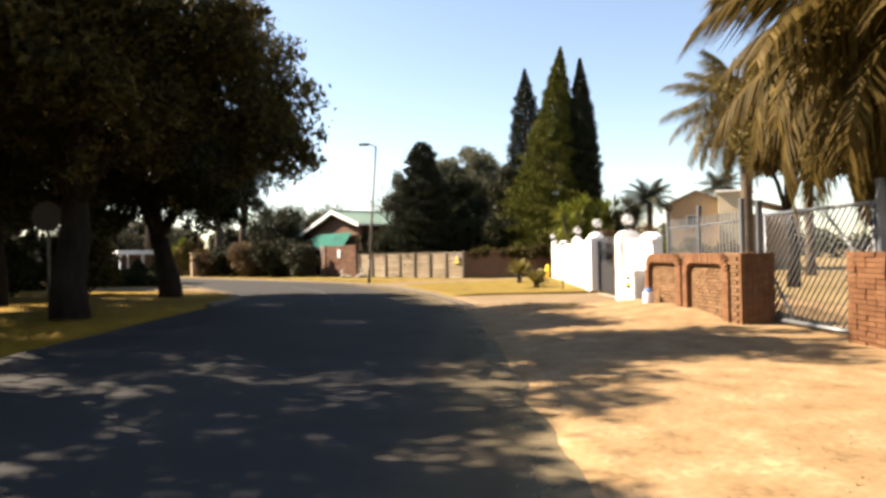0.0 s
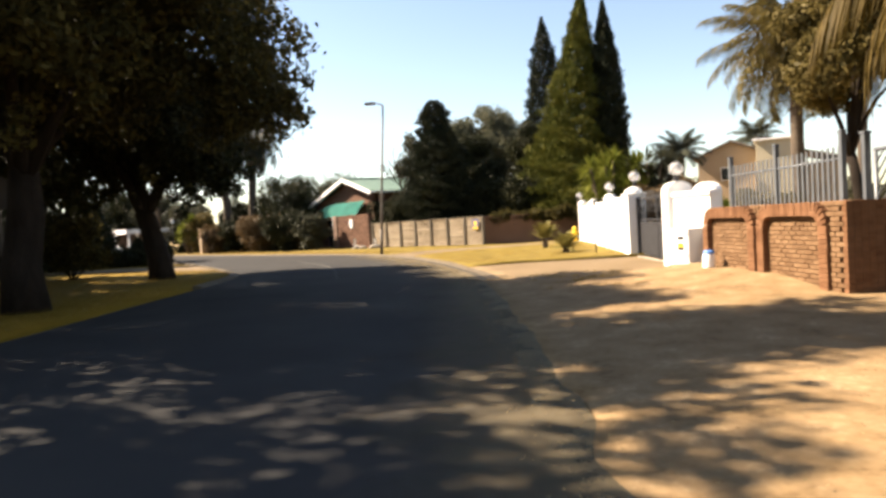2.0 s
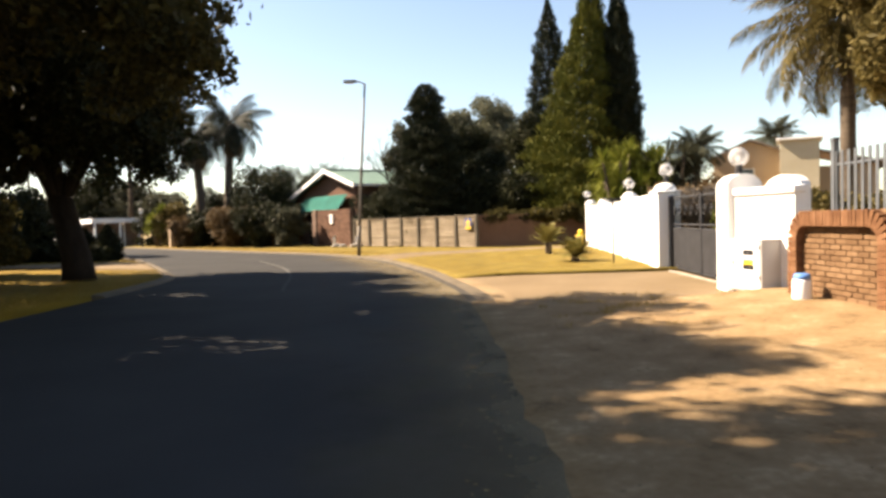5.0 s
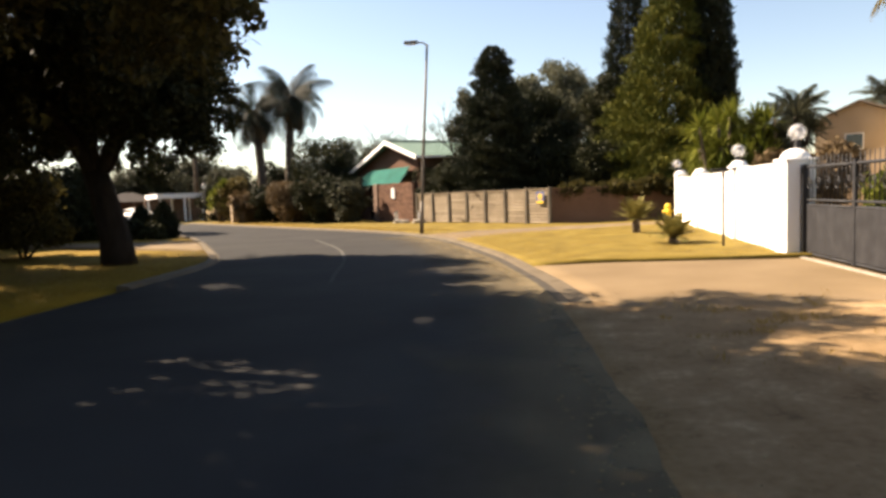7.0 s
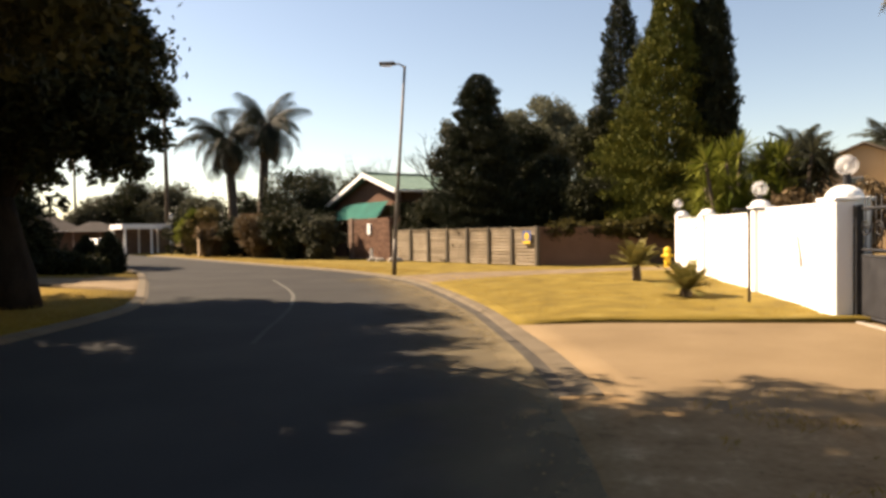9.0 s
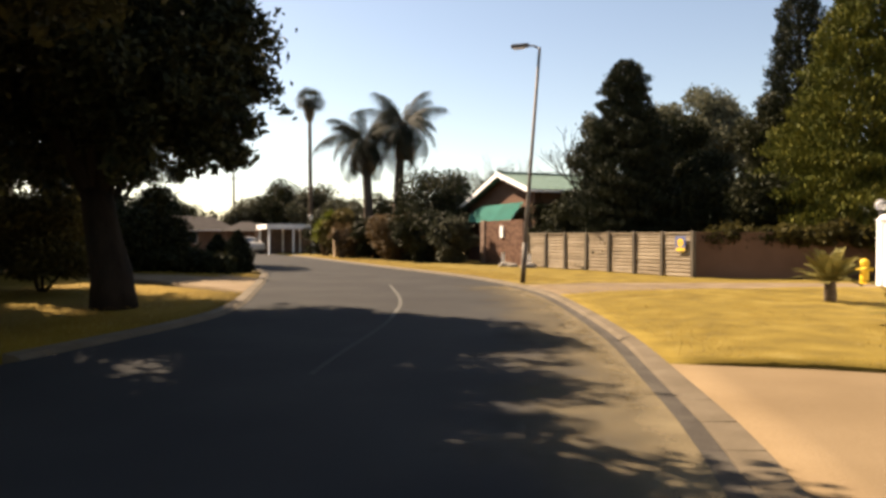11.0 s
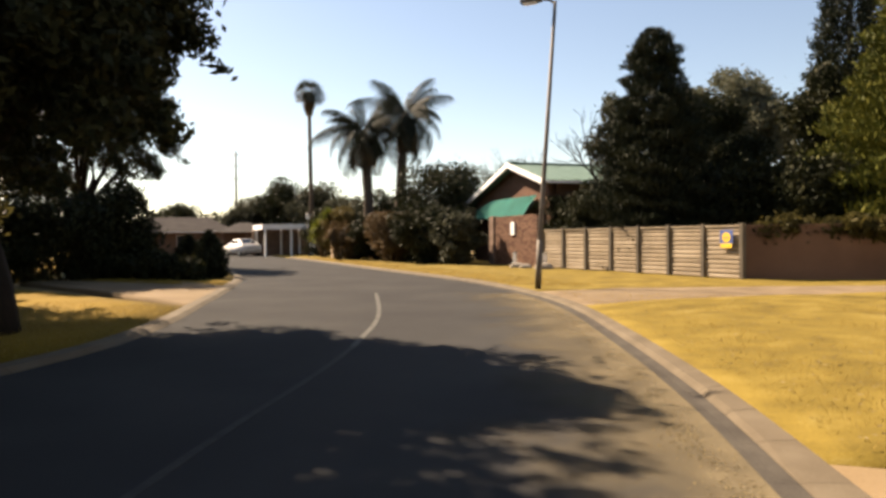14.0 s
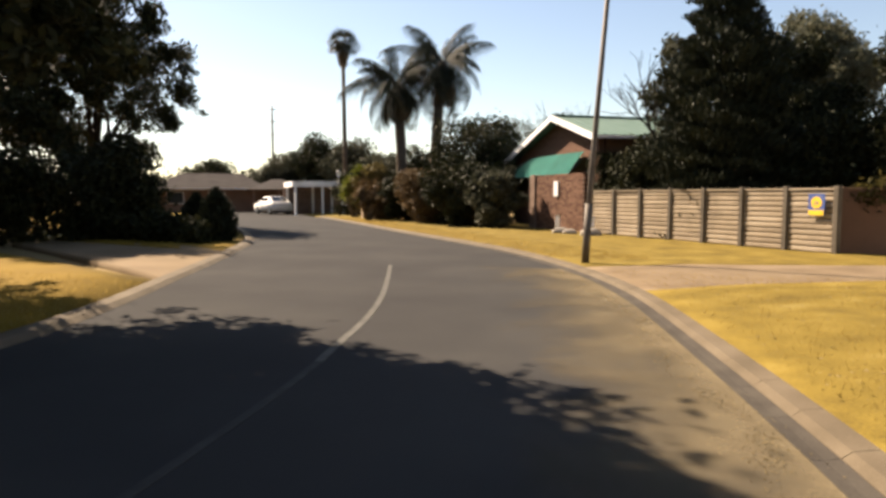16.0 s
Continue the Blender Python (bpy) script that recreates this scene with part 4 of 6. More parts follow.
part("lid", cyl(0, 0, 0.40, 0.12, 0.10, 0.07, 18, 0.015), BLUELID, bt, "blue plastic lid", smooth=True)

# slim post with a flat top plate on the verge
sp = thing("signpost", (5.0, 24.6, 0.06), 0, "slim steel post with a flat plate on top", "signpost")
part("post", tube_mesh("post", [(0, 0, -0.15), (0, 0, 1.86)], [0.03, 0.03], POLE, 10), POLE, sp)
part("plate", boxm(0, 0, 1.85, 0.58, 0.11, 0.045, 4, 0.008), DARKIRON, sp)

hy = thing("fire_hydrant", (6.35, 37.6, 0.05), 0, "yellow standing fire hydrant by the white wall", "hydrant")
part("barrel", cyl(0, 0, -0.05, 0.13, 0.12, 0.72, 16, 0.02), YELLOW, hy, smooth=True)
bm = bmesh.new()
bmesh.ops.create_uvsphere(bm, u_segments=14, v_segments=8, radius=0.14, matrix=Matrix.Translation((0, 0, 0.68)))
part("bonnet", bm, YELLOW, hy, smooth=True)
bar("outlet", (-0.24, 0, 0.48), (0.24, 0, 0.48), 0.06, YELLOW, hy, 12)
bar("outlet", (0, -0.22, 0.48), (0, 0, 0.48), 0.07, YELLOW, hy, 12)
part("flange", cyl(0, 0, 0.0, 0.19, 0.19, 0.05, 16, 0.01), YELLOW, hy)

# ---------------------------------------------------------------- precast wall and brown wall
P0, P1 = Vector((1.42, 39.35)), Vector((-5.95, 46.35))
PL = (P1 - P0).length
pw = thing("precast_wall", (P0.x, P0.y, 0.08), math.degrees(math.atan2((P1 - P0).y, (P1 - P0).x)), "precast concrete slab wall with log-textured panels", "wall", kind="structure")
bays = 7
bw = PL / bays
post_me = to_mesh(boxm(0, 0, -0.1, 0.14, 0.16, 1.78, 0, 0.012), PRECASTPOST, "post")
slat_me = to_mesh(boxm(0, 0, 0, bw - 0.13, 0.07, 0.126, 0, 0.03), PRECAST, "slat")
# sheet in the darker post colour, added as shade in the slat grooves
back_me = to_mesh(boxm(0, 0, 0, bw - 0.10, 0.03, 1.575), PRECASTPOST, "groove_shade_slab")
cap_me = to_mesh(boxm(0, 0, 0, bw - 0.05, 0.13, 0.05, 0, 0.01), PRECAST, "coping_slab")
rngp = np.random.default_rng(3)
for i in range(bays + 1):
    part("post", post_me, PRECASTPOST, pw, m=pose(i * bw, 0.02, 0.0, rngp.uniform(-0.6, 0.6), rngp.uniform(-0.6, 0.6), 0))
for i in range(bays):
    for j in range(11):
        part("slat", slat_me, PRECAST, pw, m=pose((i + 0.5) * bw, rngp.uniform(-0.008, 0.008), 0.0 + j * 0.143, rngp.uniform(-1.5, 1.5)))
    part("coping_slab", cap_me, PRECAST, pw, m=pose((i + 0.5) * bw, 0.0, 1.575))
    part("groove_shade_slab", back_me, PRECASTPOST, pw, m=pose((i + 0.5) * bw, -0.01, 0.0))
sg = single("warning_sign", boxm(0, 0, 0, 0.46, 0.012, 0.56, 0, 0.003), BLUE, (0.98, 39.62, 0.98), math.degrees(math.atan2((P1 - P0).y, (P1 - P0).x)), "blue and yellow security notice on the wall", "sign")
bm = bmesh.new()
bmesh.ops.create_cone(bm, cap_ends=True, segments=24, radius1=0.15, radius2=0.15, depth=0.006, matrix=pose(0, 0.010, 0.34, 90))
ring = part("emblem", bm, YELLOW, sg, "round yellow emblem")
part("band", boxm(0, 0.010, 0.02, 0.42, 0.008, 0.13), YELLOW, sg, "yellow strip")
for i in range(3):
    part("text_bar", boxm(0, 0.016, 0.31 + 0.035 * i - 0.02, 0.15 - 0.02 * i, 0.004, 0.012), BLUE, sg, "dark bar of small lettering")
sg.location.z = 1.0

bwall = thing("brown_wall", (1.5, 39.6, 0.05), 7, "plain brown plastered boundary wall in shade", "wall", kind="structure")
part("panel", boxm(3.0, 0.1, -0.1, 6.05, 0.22, 1.70, 0, 0.012), BROWNWALL, bwall)
part("coping", boxm(3.0, 0.1, 1.60, 6.1, 0.28, 0.06, 0, 0.015), BROWNWALL, bwall)

# ---------------------------------------------------------------- house with the green roof and teal awning
D = Vector((-0.63, 0.777))
D.normalize()
NB = Vector((D.y, -D.x))
ha = math.degrees(math.atan2(D.y, D.x))
hs = thing("house", (-8.55, 52.6, 0.0), ha, "brick house with a green roof and white bargeboards", "house")


# local x runs along the gable, local -y to the back
bm = bmesh.new()
pts = [(-3.6, 0), (-3.6, 4.15), (0, 5.2), (5.9, 3.45), (5.9, 0)]
f0 = [bm.verts.new((x, 0, z)) for x, z in pts]
f1 = [bm.verts.new((x, -0.25, z)) for x, z in pts]
bm.faces.new(f0)
bm.faces.new(f1[::-1])
for i in range(5):
    bm.faces.new((f0[i], f0[(i + 1) % 5], f1[(i + 1) % 5], f1[i]))
gw = part("gable_wall", bm, HOUSEBRICK, hs)
part("side_wall", boxm(-3.48, -6.1, -0.1, 0.24, 11.5, 4.1), HOUSEBRICK, hs)
part("side_wall", boxm(5.78, -6.1, -0.1, 0.24, 11.5, 3.4), HOUSEBRICK, hs)
part("back_wall", boxm(1.1, -11.9, -0.1, 9.6, 0.24, 3.4), HOUSEBRICK, hs)


def roof_slab(x0, z0, x1, z1, y0, y1, t):
    bm = bmesh.new()
    V = [bm.verts.new(v) for v in ((x0, y0, z0), (x1, y0, z1), (x1, y1, z1), (x0, y1, z0), (x0, y0, z0 + t), (x1, y0, z1 + t), (x1, y1, z1 + t), (x0, y1, z0 + t))]
    for f in ((3, 2, 1, 0), (4, 5, 6, 7), (0, 1, 5, 4), (1, 2, 6, 5), (2, 3, 7, 6), (3, 0, 4, 7)):
        bm.faces.new([V[i] for i in f])
    return bm


rf = part("roof", roof_slab(-4.1, 4.03, 0, 5.24, 0.55, -12.3, 0.09), GREENROOF, hs, "green ribbed roof sheeting")
rf2 = part("roof", roof_slab(0, 5.24, 6.5, 3.30, 0.55, -12.3, 0.09), GREENROOF, hs, "green ribbed roof sheeting")
for i in range(28):
    y = 0.45 - i * 0.46
    part("roof_rib", roof_slab(-4.1, 4.12, 0, 5.33, y, y - 0.05, 0.03), GREENROOF, rf)
part("ridge_cap", boxm(0, -5.9, 5.33, 0.35, 12.9, 0.07, 0, 0.02), GREENROOF, hs)
part("bargeboard", roof_slab(-4.15, 3.86, 0, 5.10, 0.62, 0.555, 0.26), WHITE, hs, "white bargeboard")
part("bargeboard", roof_slab(0, 5.10, 6.55, 3.13, 0.62, 0.555, 0.26), WHITE, hs, "white bargeboard")
part("gutter", boxm(-4.15, -5.9, 3.95, 0.12, 12.9, 0.12, 0, 0.02), WHITE, hs, "white gutter")
# flat dark slab on the wall stands in for the shaded opening
dw = part("doorway", boxm(3.2, 0.02, 0, 1.1, 0.05, 2.2), DARKGLASS, hs, "dark slab painted as the shaded doorway")
wi = part("window", boxm(0.1, 0.015, 1.2, 0.5, 0.04, 1.0, 0, 0.005), WHITE, hs, "small white-framed window")
part("pane", boxm(0.1, 0.04, 1.3, 0.36, 0.01, 0.8), DARKGLASS, wi)
# curved canvas awning on posts
bm = bmesh.new()
cols = 13
g = []
for i in range(cols):
    u = i / (cols - 1)
    x = -2.6 + 7.6 * u
    row = []
    for j in range(7):
        v = j / 6
        drop = 0.85 * v + 0.2 * v * v
        edge = 0.45 * max(0, u - 0.78) / 0.22
        row.append(bm.verts.new((x, 0.15 + 0.85 * v, 3.5 - drop - edge * (0.9 - 0.7 * v))))
    g.append(row)
for i in range(cols - 1):
    for j in range(6):
        bm.faces.new((g[i][j], g[i + 1][j], g[i + 1][j + 1], g[i][j + 1]))
bmesh.ops.solidify(bm, geom=bm.faces[:], thickness=0.02)
aw = thing("awning", (-8.55, 52.6, 0.0), ha, "teal canvas awning with a curved edge on the house front", "awning")
part("canvas", bm, TEAL, aw)
for x in (-2.5, 1.2, 4.8):
    bar("awning_post", (x, 0.95, -0.1), (x, 0.95, 2.5), 0.04, STEEL, aw)
    bar("bracket", (x, 0.1, 3.3), (x, 0.95, 2.45), 0.025, STEEL, aw)

# brick front wall section and clutter under the awning
fb = thing("garden_wall", (-6.2, 46.7, 0.04), 132, "brick garden wall section beside the precast wall", "wall", kind="structure")
bm = bmesh.new()
z, row = 0.0, 0
while z < 2.3:
    s = 0.12 + (0.12 if row % 2 else 0)
    while s < 4.2:
        add_box(bm, s, 0, z, 0.222, 0.2, 0.075)
        s += 0.232
    z += 0.085
    row += 1
part("brick_courses", bm, HOUSEBRICK, fb)
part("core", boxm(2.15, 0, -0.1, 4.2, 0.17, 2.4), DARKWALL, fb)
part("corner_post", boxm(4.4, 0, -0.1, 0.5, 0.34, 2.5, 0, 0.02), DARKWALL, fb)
part("wall_box", boxm(2.2, 0.13, 1.45, 0.34, 0.08, 0.62, 0, 0.01), WHITEMETAL, fb, "white enamel wall box")
for x, y, s in ((-7.0, 46.0, 0.3), (-6.6, 45.7, 0.24), (-5.6, 44.8, 0.36)):
    bm = bmesh.new()
    bmesh.ops.create_icosphere(bm, subdivisions=2, radius=s, matrix=Matrix.Diagonal((1.2, 0.9, 0.7, 1)))
    for v in bm.verts:
        v.co *= 1 + 0.25 * noise.noise(v.co * 4)
    single("rock", bm, STONE, (x, y, 0.1), 20, "grey garden rock on the dry grass", "rock", "roadside rocks")
for x, y in ((-7.3, 46.6), (-5.75, 45.6)):
    mk = thing("marker_post", (x, y, 0.05), 0, "short white painted marker post", "marker post", "marker posts")
    part("post", boxm(0, 0, -0.1, 0.16, 0.16, 0.75, 0, 0.02), WHITE, mk)
    part("cap", boxm(0, 0, 0.65, 0.19, 0.19, 0.05, 0, 0.015), STONE, mk)

# ---------------------------------------------------------------- big shade trees
rngt = np.random.default_rng(21)


def shade_tree(loc, h, rx, ry, seed, leaves, trunk, low, label, limbs=8, k=46, size=0.13, shift=(0, 0), lobes=(), leaf=LEAF_DARK, droop=0.0, aspect=0.45, boughs=()):
    rng = np.random.default_rng(seed)
    zc = (h + low) / 2
    c = crown_clumps((shift[0], shift[1], zc), rx, ry, (h - low) / 2, int(k * 1.7), 0.38, 1.25, rng, 0.0)
    for lx, ly, lz, lr in lobes:
        for q in range(7):
            d = np.clip(rng.normal(size=3), -1.3, 1.3) * lr * 0.42
            c.append((lx + d[0], ly + d[1], lz + d[2], rng.uniform(0.4, 0.75) * lr))
    # ragged sprigs that break the outline
    for q in range(int(k * 2.2)):
        b = c[int(rng.integers(0, len(c)))]
        d = np.array((b[0] - shift[0], b[1] - shift[1], b[2] - zc))
        d = d / (np.linalg.norm(d) + 1e-6) + rng.normal(size=3) * 0.35
        w = b[3] * rng.uniform(0.75, 1.2)
        c.append((b[0] + d[0] * w, b[1] + d[1] * w, b[2] + d[2] * w - 0.15, rng.uniform(0.15, 0.38)))
    # low or reaching boughs, some added out of view to cast shade
    own = np.random.default_rng(seed + 1000)
    for lx, ly, lz, lr in boughs:
        for q in range(6):
            d = np.clip(own.normal(size=3), -1.3, 1.3) * lr * 0.5
            c.append((lx + d[0], ly + d[1], lz + d[2], own.uniform(0.35, 0.65) * lr))
    return tree("tree", loc, trunk, limbs, c, leaves, size, leaf, BARK, seed, label, group="street trees", aspect=aspect, droop=droop)


T_A = ([(0, 0, -0.15), (-0.1, 0, 1.0), (0.05, 0.1, 2.2), (0.0, 0.2, 3.2)], [0.52, 0.41, 0.36, 0.30])
T_B = ([(0.1, 0, -0.15), (0.0, 0, 0.8), (-0.25, 0, 1.8), (-0.5, 0.1, 2.5)], [0.50, 0.40, 0.35, 0.31])
T_C = ([(0, 0, -0.15), (0.1, 0, 1.2), (0.0, 0, 2.6)], [0.42, 0.34, 0.28])
# many lobes and boughs are added beyond the view to shape road shadows
shade_tree((-9.4, 15.6, 0), 10.7, 4.6, 5.0, 31, 76000, T_A, 3.0, "broad dark evergreen street tree with a thick trunk", k=70, shift=(0.4, 0.4), lobes=((4.6, 2.4, 6.4, 1.5), (5.2, 1.0, 4.9, 1.2), (4.4, 3.4, 8.2, 1.4), (3.6, 3.9, 5.2, 1.3), (4.0, -0.6, 7.0, 1.2)), leaf=LEAF_SHADE, size=0.095)
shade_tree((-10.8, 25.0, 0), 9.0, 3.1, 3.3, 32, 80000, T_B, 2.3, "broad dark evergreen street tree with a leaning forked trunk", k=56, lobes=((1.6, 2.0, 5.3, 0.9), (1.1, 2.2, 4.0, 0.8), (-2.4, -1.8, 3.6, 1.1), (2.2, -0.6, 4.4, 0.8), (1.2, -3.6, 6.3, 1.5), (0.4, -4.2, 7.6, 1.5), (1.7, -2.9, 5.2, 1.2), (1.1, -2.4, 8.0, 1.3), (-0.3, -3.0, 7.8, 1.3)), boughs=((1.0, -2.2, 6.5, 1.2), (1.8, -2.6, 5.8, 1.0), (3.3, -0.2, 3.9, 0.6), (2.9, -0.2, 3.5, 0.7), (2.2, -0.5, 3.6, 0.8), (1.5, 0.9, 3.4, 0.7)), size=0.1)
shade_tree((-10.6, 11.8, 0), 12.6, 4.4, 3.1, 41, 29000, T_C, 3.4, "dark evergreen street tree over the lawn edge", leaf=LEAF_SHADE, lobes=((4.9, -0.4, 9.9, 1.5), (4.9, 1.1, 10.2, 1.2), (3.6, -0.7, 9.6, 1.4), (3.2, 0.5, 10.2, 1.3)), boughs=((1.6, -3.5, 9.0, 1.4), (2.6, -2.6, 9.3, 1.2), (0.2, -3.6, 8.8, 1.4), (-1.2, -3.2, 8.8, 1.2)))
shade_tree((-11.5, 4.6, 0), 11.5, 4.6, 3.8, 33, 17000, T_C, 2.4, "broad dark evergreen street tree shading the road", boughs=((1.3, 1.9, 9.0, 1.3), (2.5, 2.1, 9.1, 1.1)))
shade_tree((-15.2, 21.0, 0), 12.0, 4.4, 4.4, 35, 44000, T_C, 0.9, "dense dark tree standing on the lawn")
# garden crowns here are widened to keep the lawn shaded
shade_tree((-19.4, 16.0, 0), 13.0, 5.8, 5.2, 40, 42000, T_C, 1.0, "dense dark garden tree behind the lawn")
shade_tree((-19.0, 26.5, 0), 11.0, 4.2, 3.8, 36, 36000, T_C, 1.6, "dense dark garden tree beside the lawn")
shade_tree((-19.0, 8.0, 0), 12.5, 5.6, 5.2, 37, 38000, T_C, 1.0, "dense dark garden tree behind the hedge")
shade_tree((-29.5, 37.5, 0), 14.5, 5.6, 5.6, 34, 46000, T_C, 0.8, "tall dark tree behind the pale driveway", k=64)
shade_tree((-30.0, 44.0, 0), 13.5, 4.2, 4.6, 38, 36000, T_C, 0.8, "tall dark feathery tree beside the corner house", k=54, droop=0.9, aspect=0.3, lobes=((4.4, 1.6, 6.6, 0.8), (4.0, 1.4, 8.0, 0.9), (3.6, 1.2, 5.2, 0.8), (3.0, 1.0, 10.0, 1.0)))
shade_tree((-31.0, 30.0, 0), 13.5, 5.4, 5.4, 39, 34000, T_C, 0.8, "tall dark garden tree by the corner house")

# traffic sign seen from behind under the first tree
ts = thing("traffic_sign", (-10.6, 16.6, 0.05), 0, "faded roadside sign on a thin grey pole", "sign")
part("pole", tube_mesh("pole", [(0, 0, -0.15), (0, 0, 2.9)], [0.04, 0.04], POLE, 8), POLE, ts)
bm = bmesh.new()
bmesh.ops.create_cone(bm, cap_ends=True, segments=24, radius1=0.42, radius2=0.42, depth=0.02, matrix=pose(0, -0.05, 2.75, 90, 0, 0) @ pose(0, 0, 0, 0, 0, 90))
part("plate", bm, REDPAINT, ts)

# dark hedges and shrubs on the left


def hedge(loc, length, depth, h, rz, seed, leaf, label, n=9000):
    rng = np.random.default_rng(seed)
    c = []
    s = 0.0
    while s < length:
        for z in np.arange(0.4, h, 0.7):
            c.append((s + rng.uniform(-0.2, 0.2), rng.uniform(-0.3, 0.3) * depth, z + rng.uniform(-0.1, 0.15), rng.uniform(0.5, 0.75) * min(1.2, depth)))
        s += 0.8
    t = thing("hedge", loc, rz, label, "hedge")
    P = clump_points(c, n, rng, 0.6)
    P = P[P[:, 2] > 0.0]
    V, F = leaf_cloud(P, 0.12, 0.42, rng)
    part("foliage", (V, F), leaf, t)
    for i in range(int(length / 1.2)):
        part("stem", tube_mesh("stem", [(0.6 + i * 1.2, 0, -0.1), (0.65 + i * 1.2, 0.05, h * 0.7)], [0.05, 0.02], BARK, 6), BARK, t)
    return t


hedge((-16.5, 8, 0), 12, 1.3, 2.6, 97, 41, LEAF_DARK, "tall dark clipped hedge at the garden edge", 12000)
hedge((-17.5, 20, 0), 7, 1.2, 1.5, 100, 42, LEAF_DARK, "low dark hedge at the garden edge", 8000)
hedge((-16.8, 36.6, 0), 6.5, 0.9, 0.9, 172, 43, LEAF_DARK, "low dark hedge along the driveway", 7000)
# added to darken the strip of sunlit lawn below the bushes
hedge((-20.3, 37.8, 0), 9.0, 1.2, 1.6, 237, 44, LEAF_DARK, "low dark hedge added under the driveway bushes", 11000)
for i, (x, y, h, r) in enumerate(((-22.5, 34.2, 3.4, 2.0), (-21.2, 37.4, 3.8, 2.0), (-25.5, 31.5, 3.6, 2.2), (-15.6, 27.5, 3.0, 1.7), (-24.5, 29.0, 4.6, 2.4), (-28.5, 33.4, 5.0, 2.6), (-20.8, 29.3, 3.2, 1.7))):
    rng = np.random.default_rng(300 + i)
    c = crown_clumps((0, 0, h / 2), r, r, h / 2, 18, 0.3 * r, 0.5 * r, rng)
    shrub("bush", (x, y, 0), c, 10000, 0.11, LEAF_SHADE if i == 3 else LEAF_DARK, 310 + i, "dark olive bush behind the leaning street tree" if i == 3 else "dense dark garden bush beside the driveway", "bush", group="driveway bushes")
for i, (x, y, hh) in enumerate(((-16.9, 38.0, 1.75), (-18.6, 38.9, 1.6))):
    conifer("conical_shrub", (x, y, 0), hh, [(0, 0.5), (0.25, 0.62), (0.7, 0.4), (1, 0.05)], 4500, 0.09, LEAF_CYPDARK, 50 + i, "small dark conical garden conifer by the kerb", group="conical shrubs")

# ---------------------------------------------------------------- cypresses and trees behind the walls
conifer("cypress", (7.0, 44.4, 0), 15.8, [(0, 3.3), (0.1, 3.9), (0.3, 2.75), (0.5, 1.85), (0.68, 1.2), (0.85, 0.62), (0.94, 0.3), (1, 0.04)], 115000, 0.10, LEAF_CONIFER, 61, "broad tall golden-green cypress cone", lobes=7, lean=1.55)
conifer("cypress", (9.75, 43.8, 0), 14.8, [(0, 1.1), (0.2, 1.3), (0.5, 1.1), (0.75, 0.75), (0.9, 0.36), (1, 0.04)], 60000, 0.10, LEAF_CYPDARK, 62, "slender dark cypress column", lobes=5)
conifer("cypress", (7.0, 52.5, 0), 16.6, [(0, 1.6), (0.2, 1.9), (0.5, 1.55), (0.78, 1.0), (0.92, 0.45), (1, 0.04)], 54000, 0.10, LEAF_CYPDARK, 63, "slender dark cypress column", lobes=5)
conifer("juniper", (-1.3, 45.2, 0), 9.5, [(0, 1.8), (0.3, 1.95), (0.5, 1.75), (0.66, 1.5), (0.74, 1.05), (0.8, 0.9), (0.9, 0.85), (0.96, 0.62), (1, 0.2)], 60000, 0.10, LEAF_CYPDARK, 64, "dark dense upright juniper behind the precast wall", lobes=5, lump=1.5)
rng = np.random.default_rng(70)
tree("tree", (2.3, 69.0, 0), ([(0, 0, -0.1), (0.1, 0, 3), (0, 0, 6)], [0.42, 0.34, 0.26]), 7, crown_clumps((0, 0, 8.0), 5.6, 4.6, 5.1, 90, 0.7, 1.6, rng), 60000, 0.14, LEAF_WEEP, BARK, 70, "rounded grey-green weeping tree behind the wall", droop=0.8)
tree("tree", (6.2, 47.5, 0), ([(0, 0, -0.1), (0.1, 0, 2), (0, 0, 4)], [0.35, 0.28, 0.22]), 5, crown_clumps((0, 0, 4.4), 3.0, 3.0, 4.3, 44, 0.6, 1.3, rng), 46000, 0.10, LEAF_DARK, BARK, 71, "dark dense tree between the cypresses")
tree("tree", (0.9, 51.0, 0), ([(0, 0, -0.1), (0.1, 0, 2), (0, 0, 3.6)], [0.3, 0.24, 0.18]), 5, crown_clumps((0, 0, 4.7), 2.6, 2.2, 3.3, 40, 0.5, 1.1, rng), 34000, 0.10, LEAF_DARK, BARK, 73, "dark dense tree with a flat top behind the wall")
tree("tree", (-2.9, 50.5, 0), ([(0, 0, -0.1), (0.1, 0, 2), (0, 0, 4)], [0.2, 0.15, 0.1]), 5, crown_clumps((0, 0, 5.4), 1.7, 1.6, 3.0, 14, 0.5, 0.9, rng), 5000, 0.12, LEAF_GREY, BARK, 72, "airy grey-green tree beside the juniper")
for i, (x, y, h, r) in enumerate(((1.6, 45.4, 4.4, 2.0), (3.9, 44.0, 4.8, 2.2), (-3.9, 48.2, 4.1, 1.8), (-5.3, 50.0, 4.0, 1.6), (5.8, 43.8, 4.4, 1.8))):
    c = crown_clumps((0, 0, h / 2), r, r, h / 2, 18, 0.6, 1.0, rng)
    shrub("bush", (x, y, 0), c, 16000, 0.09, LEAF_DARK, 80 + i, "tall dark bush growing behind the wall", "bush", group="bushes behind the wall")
c = [(s * 0.6, rng.uniform(-0.2, 0.2), 1.55 + rng.uniform(-0.1, 0.25), 0.45) for s in range(9)]
shrub("trailing_hedge", (2.1, 40.15, 0), c, 9000, 0.10, LEAF_SHADE, 86, "dark olive creeper spilling over the brown wall", "hedge")

# yuccas behind the white wall


